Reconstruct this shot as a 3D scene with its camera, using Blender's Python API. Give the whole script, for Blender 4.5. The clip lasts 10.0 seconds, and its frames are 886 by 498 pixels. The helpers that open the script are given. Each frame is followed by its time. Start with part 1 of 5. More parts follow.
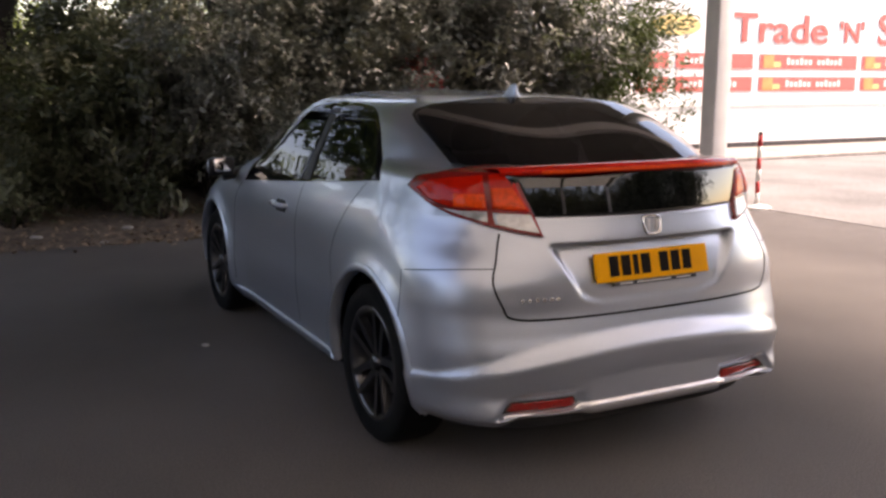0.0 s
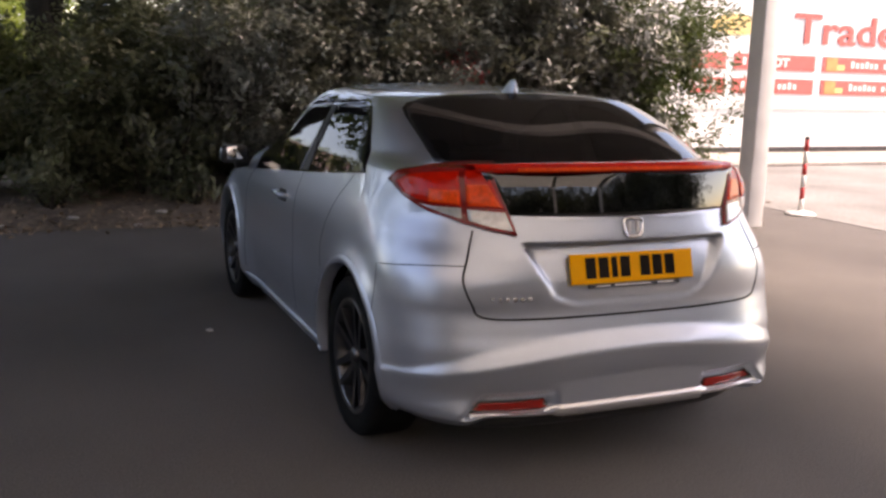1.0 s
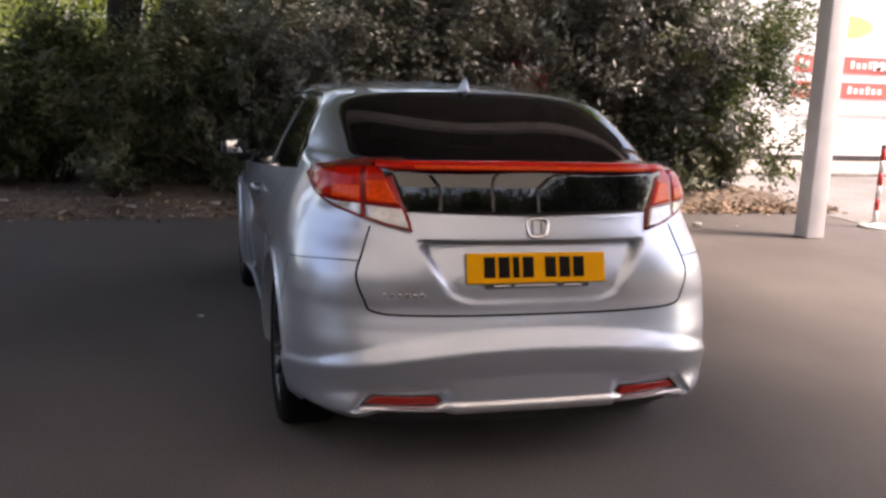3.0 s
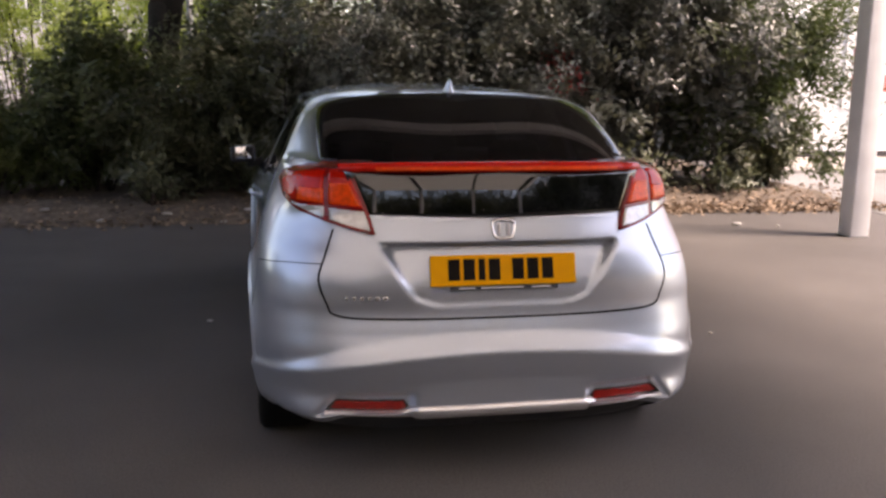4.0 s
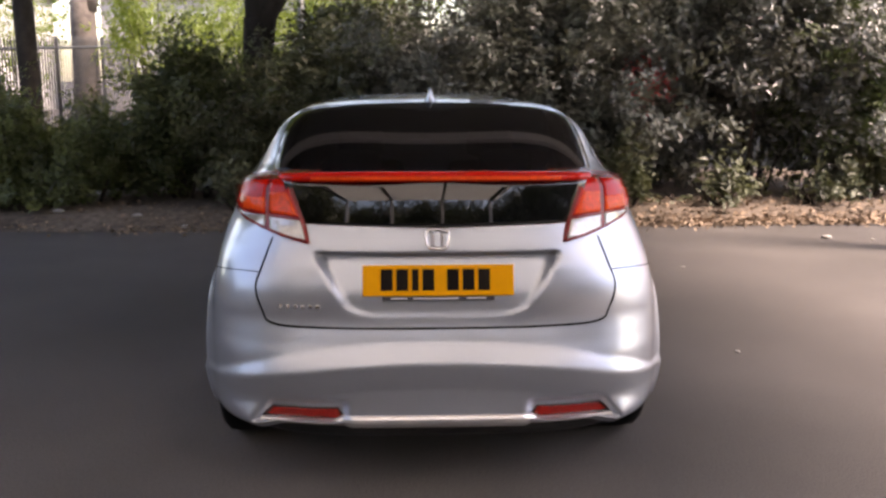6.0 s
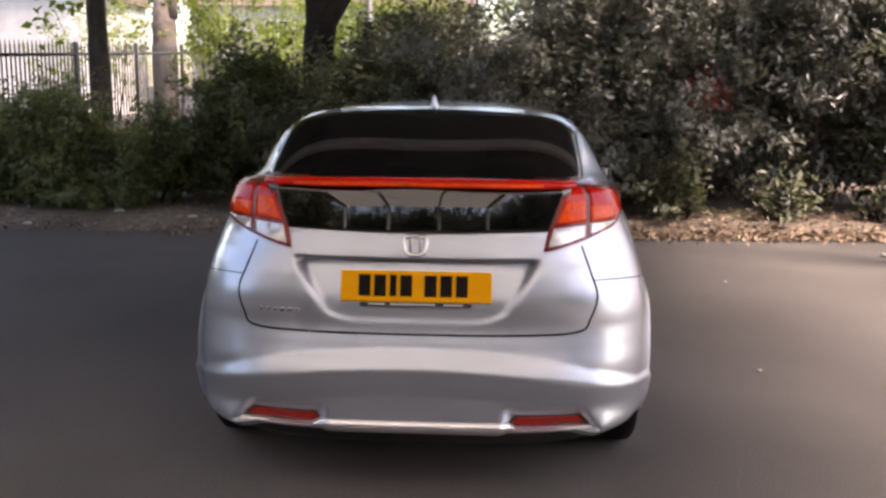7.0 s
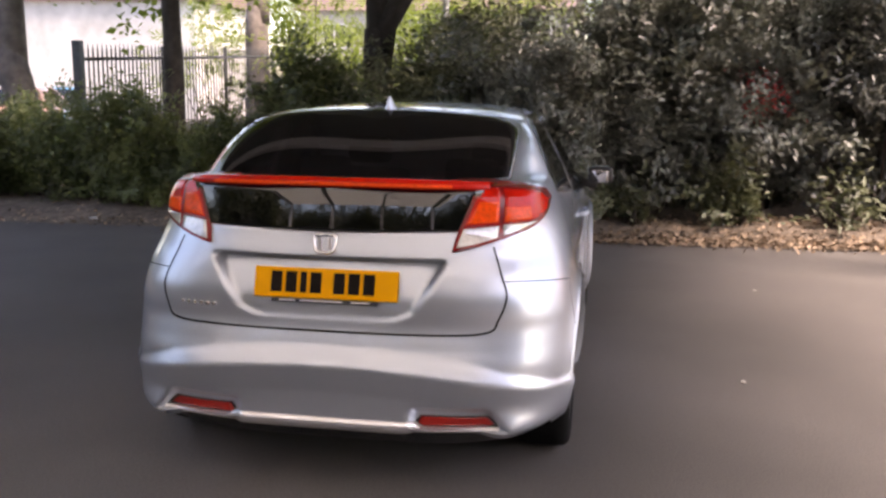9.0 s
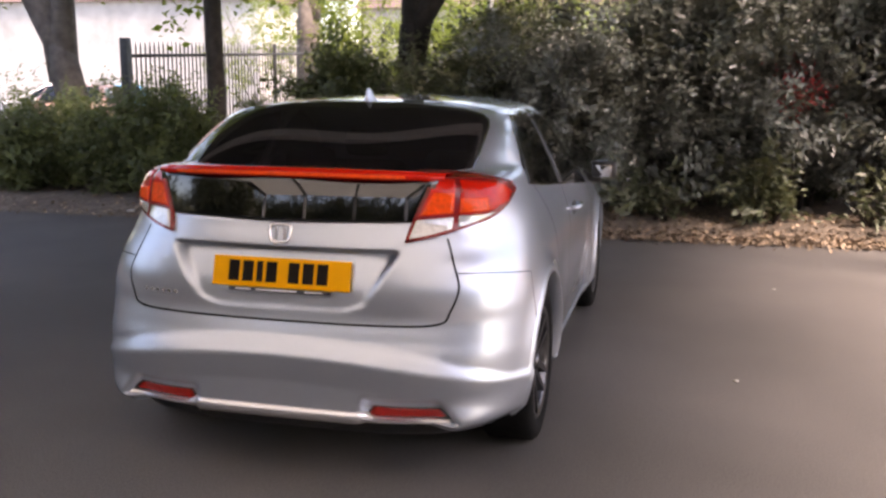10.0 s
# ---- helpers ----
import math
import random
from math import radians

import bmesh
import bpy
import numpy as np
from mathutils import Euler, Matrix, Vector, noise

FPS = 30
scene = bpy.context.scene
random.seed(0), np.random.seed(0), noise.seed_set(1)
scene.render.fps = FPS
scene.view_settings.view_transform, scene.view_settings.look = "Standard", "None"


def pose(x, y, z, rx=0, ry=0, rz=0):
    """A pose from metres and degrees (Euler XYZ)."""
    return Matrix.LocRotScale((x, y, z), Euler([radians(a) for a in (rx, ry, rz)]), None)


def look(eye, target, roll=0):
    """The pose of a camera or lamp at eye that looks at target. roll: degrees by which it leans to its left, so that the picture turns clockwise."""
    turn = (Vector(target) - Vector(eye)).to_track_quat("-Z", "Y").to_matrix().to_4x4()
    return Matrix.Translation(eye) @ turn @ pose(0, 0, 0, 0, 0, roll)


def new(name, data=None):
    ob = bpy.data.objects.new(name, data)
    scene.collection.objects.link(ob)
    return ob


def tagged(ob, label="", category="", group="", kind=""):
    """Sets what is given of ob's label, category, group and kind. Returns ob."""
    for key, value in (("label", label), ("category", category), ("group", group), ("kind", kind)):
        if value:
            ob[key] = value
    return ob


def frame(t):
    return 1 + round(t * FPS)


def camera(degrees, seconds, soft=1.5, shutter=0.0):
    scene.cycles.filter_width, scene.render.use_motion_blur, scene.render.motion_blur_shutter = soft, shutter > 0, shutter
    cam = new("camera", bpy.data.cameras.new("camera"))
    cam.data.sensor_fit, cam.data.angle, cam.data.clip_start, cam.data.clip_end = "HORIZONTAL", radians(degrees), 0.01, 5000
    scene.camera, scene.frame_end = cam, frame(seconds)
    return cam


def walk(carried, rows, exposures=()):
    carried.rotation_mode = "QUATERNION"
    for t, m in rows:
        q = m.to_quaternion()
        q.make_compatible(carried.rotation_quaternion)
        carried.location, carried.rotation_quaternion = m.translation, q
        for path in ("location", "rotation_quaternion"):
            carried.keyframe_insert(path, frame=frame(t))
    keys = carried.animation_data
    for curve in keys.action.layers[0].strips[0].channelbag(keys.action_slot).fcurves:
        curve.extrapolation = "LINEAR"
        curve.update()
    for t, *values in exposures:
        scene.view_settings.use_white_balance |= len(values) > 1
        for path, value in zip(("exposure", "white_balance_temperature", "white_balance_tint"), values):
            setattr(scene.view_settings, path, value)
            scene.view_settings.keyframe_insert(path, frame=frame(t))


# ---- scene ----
cam = camera(51.0, 10.0, soft=2.8)
PATH = [
    (0, (-2.295, -2.688, 1.474), (-1.389, -0.942, 1.116), 0.1),
    (0.5, (-2.166, -2.752, 1.481), (-1.323, -0.977, 1.107), -0.0),
    (1, (-1.997, -2.8, 1.478), (-1.21, -0.999, 1.106), 1.6),
    (1.5, (-1.8, -2.866, 1.478), (-1.064, -1.041, 1.119), 0.7),
    (2, (-1.631, -2.998, 1.488), (-0.954, -1.152, 1.121), 1.3),
    (3.5, (-1.04, -3.124, 1.492), (-0.58, -1.215, 1.115), 1.7),
    (4, (-0.857, -3.151, 1.488), (-0.47, -1.225, 1.114), 0.8),
    (4.5, (-0.642, -3.081, 1.479), (-0.356, -1.139, 1.092), 0.8),
    (5, (-0.463, -3.156, 1.491), (-0.259, -1.203, 1.111), 0.3),
    (5.5, (-0.288, -3.221, 1.499), (-0.136, -1.26, 1.132), -0.0),
    (7, (0.266, -3.214, 1.494), (0.164, -1.246, 1.151), 0.6),
    (7.5, (0.436, -3.238, 1.494), (0.276, -1.272, 1.166), 1.0),
    (8, (0.601, -3.147, 1.477), (0.38, -1.186, 1.15), 0.8),
    (8.5, (0.772, -3.129, 1.486), (0.491, -1.181, 1.13), 0.4),
    (9, (0.998, -3.153, 1.492), (0.653, -1.213, 1.153), 0.6),
    (9.5, (1.193, -3.134, 1.485), (0.793, -1.208, 1.125), 0.6),
    (10, (1.389, -3.061, 1.471), (0.907, -1.15, 1.125), 0.5),
]
walk(cam, [(t, look(eye, target, roll)) for t, eye, target, roll in PATH],
     [(0.0, 1.73, 8550, 27), (2.0, 1.77, 8450, 27), (3.5, 1.76, 8250, 27), (4.0, 1.75, 8250, 27), (5.0, 1.98, 8200, 27), (7.0, 2.0, 8200, 27), (10.0, 2.15, 8250, 27)])

# ---- world, sun, exposure ----
SUN_FROM = Vector((0.72, -0.28, 1.0)).normalized()
world = bpy.data.worlds.new("sky")
scene.world = world
world.use_nodes = True
wn = world.node_tree
sky = wn.nodes.new("ShaderNodeTexSky")
sky.sky_type, sky.sun_disc = "NISHITA", False
sky.sun_elevation = math.asin(SUN_FROM.z)
sky.sun_rotation = math.atan2(SUN_FROM.x, SUN_FROM.y)
wn.links.new(sky.outputs[0], wn.nodes["Background"].inputs[0])
wn.nodes["Background"].inputs[1].default_value = 0.15
sun = new("sun", bpy.data.lights.new("sun", "SUN"))
sun.data.energy, sun.data.angle, sun.data.color = 3.0, radians(18), (1.0, 0.965, 0.92)
sun.matrix_world = look((0, 0, 30), Vector((0, 0, 30)) - SUN_FROM)


# ---- materials ----
def mat(name, colour, rough=0.5, metal=0.0, coat=0.0, spec=0.5, vary=0.0, scale=8.0, bump=0.0, bump_scale=60.0,
        second=None, alpha=1.0, rand=0.0, detail=6.0, distort=0.0, two=0.0, two_scale=1.0):
    """A principled material; colour varies by noise at one or two scales, with fine relief."""
    m = bpy.data.materials.new(name)
    m.use_nodes = True
    nt = m.node_tree
    N, L = nt.nodes, nt.links
    b = N["Principled BSDF"]
    b.inputs["Base Color"].default_value = (*colour, 1)
    b.inputs["Roughness"].default_value = rough
    b.inputs["Metallic"].default_value = metal
    b.inputs["Coat Weight"].default_value = coat
    b.inputs["Coat Roughness"].default_value = 0.04
    b.inputs["Specular IOR Level"].default_value = spec
    b.inputs["Alpha"].default_value = alpha
    tc = N.new("ShaderNodeTexCoord")
    out = None
    if vary:
        nz = N.new("ShaderNodeTexNoise")
        nz.inputs["Scale"].default_value, nz.inputs["Detail"].default_value = scale, detail
        nz.inputs["Distortion"].default_value = distort
        L.new(tc.outputs["Object"], nz.inputs["Vector"])
        cr = N.new("ShaderNodeValToRGB")
        c2 = second or tuple(min(1, c * (1 + vary)) for c in colour)
        c1 = tuple(c * (1 - vary) for c in colour) if second is None else colour
        cr.color_ramp.elements[0].position, cr.color_ramp.elements[1].position = 0.32, 0.68
        cr.color_ramp.elements[0].color, cr.color_ramp.elements[1].color = (*c1, 1), (*c2, 1)
        L.new(nz.outputs["Fac"], cr.inputs[0])
        out = cr.outputs[0]
    if two and out:
        n2 = N.new("ShaderNodeTexNoise")
        n2.inputs["Scale"].default_value, n2.inputs["Detail"].default_value = two_scale, 3
        L.new(tc.outputs["Object"], n2.inputs["Vector"])
        mr = N.new("ShaderNodeMapRange")
        mr.inputs["From Min"].default_value, mr.inputs["From Max"].default_value = 0.3, 0.7
        mr.inputs["To Min"].default_value, mr.inputs["To Max"].default_value = 1 - two, 1 + two
        L.new(n2.outputs["Fac"], mr.inputs[0])
        mx = N.new("ShaderNodeMix")
        mx.data_type, mx.blend_type = "RGBA", "MULTIPLY"
        mx.inputs[0].default_value = 1
        L.new(out, mx.inputs[6])
        L.new(mr.outputs[0], mx.inputs[7])
        out = mx.outputs[2]
    if rand:
        geo = N.new("ShaderNodeNewGeometry")
        mr = N.new("ShaderNodeMapRange")
        mr.inputs["To Min"].default_value, mr.inputs["To Max"].default_value = 1 - rand, 1 + rand
        L.new(geo.outputs["Random Per Island"], mr.inputs[0])
        mx = N.new("ShaderNodeMix")
        mx.data_type, mx.blend_type = "RGBA", "MULTIPLY"
        mx.inputs[0].default_value = 1
        if out:
            L.new(out, mx.inputs[6])
        else:
            mx.inputs[6].default_value = (*colour, 1)
        L.new(mr.outputs[0], mx.inputs[7])
        out = mx.outputs[2]
    if out:
        L.new(out, b.inputs["Base Color"])
    if bump:
        nb = N.new("ShaderNodeTexNoise")
        nb.inputs["Scale"].default_value, nb.inputs["Detail"].default_value = bump_scale, 4
        L.new(tc.outputs["Object"], nb.inputs["Vector"])
        bp = N.new("ShaderNodeBump")
        bp.inputs["Strength"].default_value, bp.inputs["Distance"].default_value = bump, 0.01
        L.new(nb.outputs["Fac"], bp.inputs["Height"])
        L.new(bp.outputs[0], b.inputs["Normal"])
    return m


def leaf_mat(name, colour, second, rough=0.35, through_light=0.25):
    m = mat(name, colour, rough, vary=0.3, scale=2.2, second=second, rand=0.22)
    nt = m.node_tree
    b = nt.nodes["Principled BSDF"]
    tr = nt.nodes.new("ShaderNodeBsdfTranslucent")
    tr.inputs[0].default_value = (colour[0] * 2.2, colour[1] * 2.2, colour[2] * 1.2, 1)
    mixer = nt.nodes.new("ShaderNodeMixShader")
    mixer.inputs[0].default_value = through_light
    nt.links.new(b.outputs[0], mixer.inputs[1])
    nt.links.new(tr.outputs[0], mixer.inputs[2])
    nt.links.new(mixer.outputs[0], nt.nodes["Material Output"].inputs[0])
    return m


PAINT = mat("silver_paint", (0.462, 0.512, 0.582), 0.37, metal=0.80, coat=1.0, vary=0.03, scale=900, bump=0.02, bump_scale=1400)
GLASS = mat("tinted_glass", (0.003, 0.003, 0.004), 0.015, alpha=0.93, spec=0.5, coat=0.35)
GLASS_CLEAR = mat("side_glass", (0.005, 0.006, 0.006), 0.015, alpha=0.88, spec=0.5)
BLACK_GLOSS = mat("black_gloss", (0.006, 0.006, 0.007), 0.03, coat=0.5)
BLACK_PANE = mat("black_pane", (0.003, 0.003, 0.004), 0.02, spec=0.5, coat=1.0)
BLACK_PLASTIC = mat("black_plastic", (0.018, 0.018, 0.019), 0.55, vary=0.2, scale=40, bump=0.1, bump_scale=500)
GAP = mat("shut_line", (0.004, 0.004, 0.004), 0.9, spec=0.0)
SATIN = mat("satin_trim", (0.74, 0.74, 0.76), 0.30, metal=0.9)
REFLECT = mat("reflector_red", (0.30, 0.012, 0.008), 0.12, coat=0.3, vary=0.3, scale=150)
RUBBER = mat("tyre_rubber", (0.008, 0.008, 0.008), 0.85, spec=0.12, vary=0.25, scale=30, bump=0.15, bump_scale=200)
RIM = mat("alloy", (0.085, 0.085, 0.09), 0.32, metal=0.9, coat=0.4, vary=0.06, scale=30)
RIM_DARK = mat("alloy_dark", (0.030, 0.030, 0.032), 0.35, metal=0.6)
DISC = mat("brake_steel", (0.22, 0.21, 0.2), 0.4, metal=1.0, vary=0.2, scale=60)
CHROME = mat("chrome", (0.82, 0.82, 0.84), 0.07, metal=1.0)
RED = mat("lamp_red", (0.56, 0.012, 0.004), 0.12, coat=0.12, spec=0.2, vary=0.12, scale=30)
RED_DARK = mat("lamp_red_dark", (0.20, 0.006, 0.006), 0.22, coat=0.3, spec=0.3)
ORANGE = mat("lamp_inner", (0.90, 0.075, 0.010), 0.12, coat=0.1, spec=0.2, vary=0.2, scale=60)
CLEAR = mat("lamp_clear", (0.52, 0.51, 0.51), 0.1, metal=0.35, coat=1.0, vary=0.15, scale=50)
PLATE = mat("plate_yellow", (0.86, 0.37, 0.003), 0.5, spec=0.15, vary=0.04, scale=20)
INK = mat("plate_black", (0.012, 0.009, 0.008), 0.8, spec=0.1)
SEAT = mat("seat_cloth", (0.02, 0.02, 0.022), 0.9, vary=0.2, scale=50)
ASPHALT = mat("asphalt", (0.101, 0.091, 0.085), 0.85, vary=0.35, scale=120, two=0.22, two_scale=0.6, bump=0.5, bump_scale=180, detail=8)
SOIL = mat("soil", (0.145, 0.112, 0.086), 0.95, vary=0.4, scale=14, two=0.3, two_scale=1.3, bump=0.8, bump_scale=30)
PAPER = mat("pale_scrap", (0.42, 0.40, 0.37), 0.8, vary=0.1, scale=30)
CAR_ORANGE = mat("orange_paint", (0.60, 0.36, 0.27), 0.35, coat=0.8, vary=0.03, scale=5)
CAR_BLUE = mat("blue_paint", (0.10, 0.38, 0.62), 0.35, coat=0.8, vary=0.03, scale=5)
CAR_WHITE = mat("white_paint", (0.75, 0.74, 0.72), 0.35, coat=0.8, vary=0.03, scale=5)
RENDERED = mat("pale_render", (0.49, 0.48, 0.465), 0.8, vary=0.12, scale=1.5, two=0.15, two_scale=0.4)
BRICK = mat("house_brick", (0.40, 0.38, 0.36), 0.85, vary=0.25, scale=12, two=0.1, two_scale=1)
ROOF = mat("house_roof", (0.16, 0.11, 0.10), 0.8, vary=0.2, scale=8)
LEAF_DRY = mat("dry_leaves", (0.25, 0.18, 0.125), 0.8, rand=0.5, vary=0.3, scale=3)
# shrub leaf tones carry the row's uneven light; dark ends lifted for haze
LEAF_SHRUB = leaf_mat("shrub_leaf", (0.068, 0.072, 0.067), (0.156, 0.168, 0.150), 0.30, 0.15)
LEAF_DARK = leaf_mat("dark_leaf", (0.048, 0.056, 0.029), (0.126, 0.142, 0.076), 0.42, 0.13)
LEAF_DEEP = leaf_mat("deep_green_leaf", (0.039, 0.056, 0.021), (0.110, 0.138, 0.052), 0.45, 0.2)
LEAF_PALE = leaf_mat("pale_leaf", (0.074, 0.078, 0.071), (0.226, 0.246, 0.214), 0.32, 0.15)
LEAF_HEDGE = leaf_mat("hedge_leaf", (0.048, 0.068, 0.024), (0.165, 0.20, 0.065), 0.42, 0.2)
LEAF_TREE = leaf_mat("tree_leaf", (0.115, 0.155, 0.035), (0.23, 0.28, 0.075), 0.5, 0.45)
LEAF_RED = leaf_mat("red_leaf", (0.30, 0.034, 0.040), (0.44, 0.085, 0.085), 0.5, 0.15)
BARK = mat("bark", (0.023, 0.018, 0.0145), 0.9, vary=0.4, scale=9, bump=1.0, bump_scale=25, two=0.2, two_scale=2)
BARK_PALE = mat("bark_pale", (0.135, 0.112, 0.098), 0.9, vary=0.3, scale=7, bump=1.0, bump_scale=20, two=0.25, two_scale=2)
BARK_MID = mat("bark_mid", (0.050, 0.040, 0.033), 0.9, vary=0.35, scale=8, bump=1.0, bump_scale=24, two=0.2, two_scale=2)
TWIG = mat("twig", (0.035, 0.026, 0.02), 0.9, vary=0.3, scale=20)
IRON_GREY = mat("galvanised_grey", (0.15, 0.16, 0.155), 0.5, metal=0.3, vary=0.1, scale=10)
IRON = mat("fence_iron", (0.045, 0.047, 0.05), 0.5, vary=0.2, scale=20)
WALL_WHITE = mat("white_wall", (0.80, 0.79, 0.77), 0.6, vary=0.03, scale=1.5, two=0.04, two_scale=0.4)
# sign colours are paled to carry the glare that washes over the board
SIGN_RED = mat("sign_red", (0.68, 0.14, 0.12), 0.5, vary=0.05, scale=5)
SIGN_WHITE = mat("sign_white", (0.82, 0.78, 0.74), 0.5)
SIGN_ORANGE = mat("sign_orange", (0.85, 0.33, 0.12), 0.5, vary=0.1, scale=6)
SIGN_YELLOW = mat("sign_yellow", (0.85, 0.62, 0.25), 0.5)
DARK_BASE = mat("wall_base", (0.05, 0.045, 0.045), 0.8, vary=0.2, scale=5)
POLE = mat("pole_paint", (0.74, 0.73, 0.725), 0.5, vary=0.06, scale=4, two=0.08, two_scale=1, bump=0.1, bump_scale=60)
WORN = mat("worn_forecourt", (0.20, 0.192, 0.185), 0.9, vary=0.25, scale=30, two=0.3, two_scale=0.5, bump=0.3, bump_scale=60)
CONCRETE = mat("concrete", (0.33, 0.30, 0.27), 0.9, vary=0.2, scale=9, two=0.15, two_scale=1, bump=0.3, bump_scale=40)
ROOFLIGHT = mat("rooflight_sheet", (0.62, 0.61, 0.57), 0.5, vary=0.06, scale=2)
glow_through = ROOFLIGHT.node_tree.nodes.new("ShaderNodeBsdfTranslucent")
glow_through.inputs[0].default_value = (0.80, 0.78, 0.73, 1)
both_sides = ROOFLIGHT.node_tree.nodes.new("ShaderNodeMixShader")
both_sides.inputs[0].default_value = 0.66
ROOFLIGHT.node_tree.links.new(ROOFLIGHT.node_tree.nodes["Principled BSDF"].outputs[0], both_sides.inputs[1])
ROOFLIGHT.node_tree.links.new(glow_through.outputs[0], both_sides.inputs[2])
ROOFLIGHT.node_tree.links.new(both_sides.outputs[0], ROOFLIGHT.node_tree.nodes["Material Output"].inputs[0])
SOFFIT = mat("soffit", (0.11, 0.107, 0.10), 0.7, vary=0.05, scale=2)
STRIPE_RED = mat("bollard_red", (0.55, 0.03, 0.03), 0.45, vary=0.1, scale=15)
STRIPE_WHITE = mat("bollard_white", (0.75, 0.73, 0.70), 0.45, vary=0.08, scale=15)


# ---- helpers for building ----
def finish(bm, name, material, smooth=True, parent=None, label=""):
    me = bpy.data.meshes.new(name)
    bm.to_mesh(me)
    bm.free()
    me.materials.append(material)
    if smooth:
        me.shade_smooth()
    ob = new(name, me)
    if parent:
        ob.parent = parent
    if label:
        ob["label"] = label
    return ob


def part(name, bm, material, parent, label="", smooth=True):
    return finish(bm, name, material, smooth, parent, label)


def mesh_from(name, verts, faces, material, smooth=False, parent=None):
    me = bpy.data.meshes.new(name)
    me.from_pydata(verts, [], faces)
    me.materials.append(material)
    if smooth:
        me.shade_smooth()
    ob = new(name, me)
    if parent:
        ob.parent = parent
    return ob


def empty(name, at=(0, 0, 0)):
    ob = new(name)
    ob.location = at
    return ob


def box(bm, x0, x1, y0, y1, z0, z1, bevel=0.0):
    r = bmesh.ops.create_cube(bm, size=1.0, matrix=Matrix.LocRotScale(((x0 + x1) / 2, (y0 + y1) / 2, (z0 + z1) / 2), None, (x1 - x0, y1 - y0, z1 - z0)))
    if bevel:
        es = list({e for v in r["verts"] for e in v.link_edges})
        bmesh.ops.bevel(bm, geom=es, offset=bevel, segments=2, affect="EDGES", profile=0.5)
    return bm


def boxed(*a, bevel=0.0):
    return box(bmesh.new(), *a, bevel=bevel)


def tube(bm, pts, radii, seg=10, cap=True):
    """A tapered tube along points."""
    rings = []
    pts = [Vector(p) for p in pts]
    for i, p in enumerate(pts):
        d = (pts[min(i + 1, len(pts) - 1)] - pts[max(i - 1, 0)]).normalized()
        a = d.orthogonal().normalized() if i == 0 else (a - d * a.dot(d)).normalized()
        b = d.cross(a)
        rings.append([bm.verts.new(p + (a * math.cos(2 * math.pi * k / seg) + b * math.sin(2 * math.pi * k / seg)) * radii[i]) for k in range(seg)])
    for r0, r1 in zip(rings, rings[1:]):
        for k in range(seg):
            bm.faces.new((r0[k], r0[(k + 1) % seg], r1[(k + 1) % seg], r1[k]))
    if cap:
        bm.faces.new(rings[0][::-1])
        bm.faces.new(rings[-1])
    return bm


def lathe(bm, profile, seg=48, centre=(0, 0, 0), closed=False):
    """Turns (radius, x) pairs round the x axis."""
    c = Vector(centre)
    rings = []
    for r, x in profile:
        rings.append([bm.verts.new(c + Vector((x, r * math.cos(2 * math.pi * k / seg), r * math.sin(2 * math.pi * k / seg)))) for k in range(seg)])
    pairs = list(zip(rings, rings[1:])) + ([(rings[-1], rings[0])] if closed else [])
    for r0, r1 in pairs:
        for k in range(seg):
            bm.faces.new((r0[k], r0[(k + 1) % seg], r1[(k + 1) % seg], r1[k]))
    bmesh.ops.recalc_face_normals(bm, faces=bm.faces)
    return bm


def curve_of(xs, ys):
    """A smooth interpolating curve through pairs, with no overshoot."""
    xs, ys = np.array(xs, float), np.array(ys, float)
    d = np.diff(ys) / np.diff(xs)
    m = np.zeros_like(ys)
    m[0], m[-1] = d[0], d[-1]
    for i in range(1, len(xs) - 1):
        m[i] = 0 if d[i - 1] * d[i] <= 0 else 2 * d[i - 1] * d[i] / (d[i - 1] + d[i])

    def f(x):
        i = int(min(max(np.searchsorted(xs, x) - 1, 0), len(xs) - 2))
        h = xs[i + 1] - xs[i]
        t = min(max((x - xs[i]) / h, 0), 1)
        return ((2 * t ** 3 - 3 * t ** 2 + 1) * ys[i] + (t ** 3 - 2 * t ** 2 + t) * h * m[i]
                + (-2 * t ** 3 + 3 * t ** 2) * ys[i + 1] + (t ** 3 - t ** 2) * h * m[i + 1])
    return f


def step(a, b, x):
    t = min(max((x - a) / (b - a), 0), 1)
    return t * t * (3 - 2 * t)


# ---- ground and surroundings ----
def sheet(name, x0, x1, y0, y1, z, material, n=2, wave=0.0):
    bm = bmesh.new()
    bmesh.ops.create_grid(bm, x_segments=n, y_segments=n, size=0.5, matrix=Matrix.LocRotScale(((x0 + x1) / 2, (y0 + y1) / 2, z), None, (x1 - x0, y1 - y0, 1)))
    if wave:
        for v in bm.verts:
            v.co.z += wave * noise.noise(v.co * 1.3) + wave * 0.5 * noise.noise(v.co * 5)
    return finish(bm, name, material)


tagged(sheet("ground", -600, 600, -600, 600, 0, ASPHALT), "dark grey worn asphalt of a car park, with pale specks", "ground", kind="structure")


tagged(finish(boxed(5.95, 60, -40, 10.0, -0.05, 0.006), "forecourt", WORN, False), "pale worn concrete forecourt beside the asphalt", "pavement", kind="structure")


def bed_edge(x):
    """The front edge of the planting bed."""
    return 6.02 + 0.25 * max(0, min(1, (x + 1) / 5)) + 0.06 * noise.noise(Vector((x * 0.9, 0, 0))) + 0.06 * noise.noise(Vector((x * 3.1, 4, 0)))


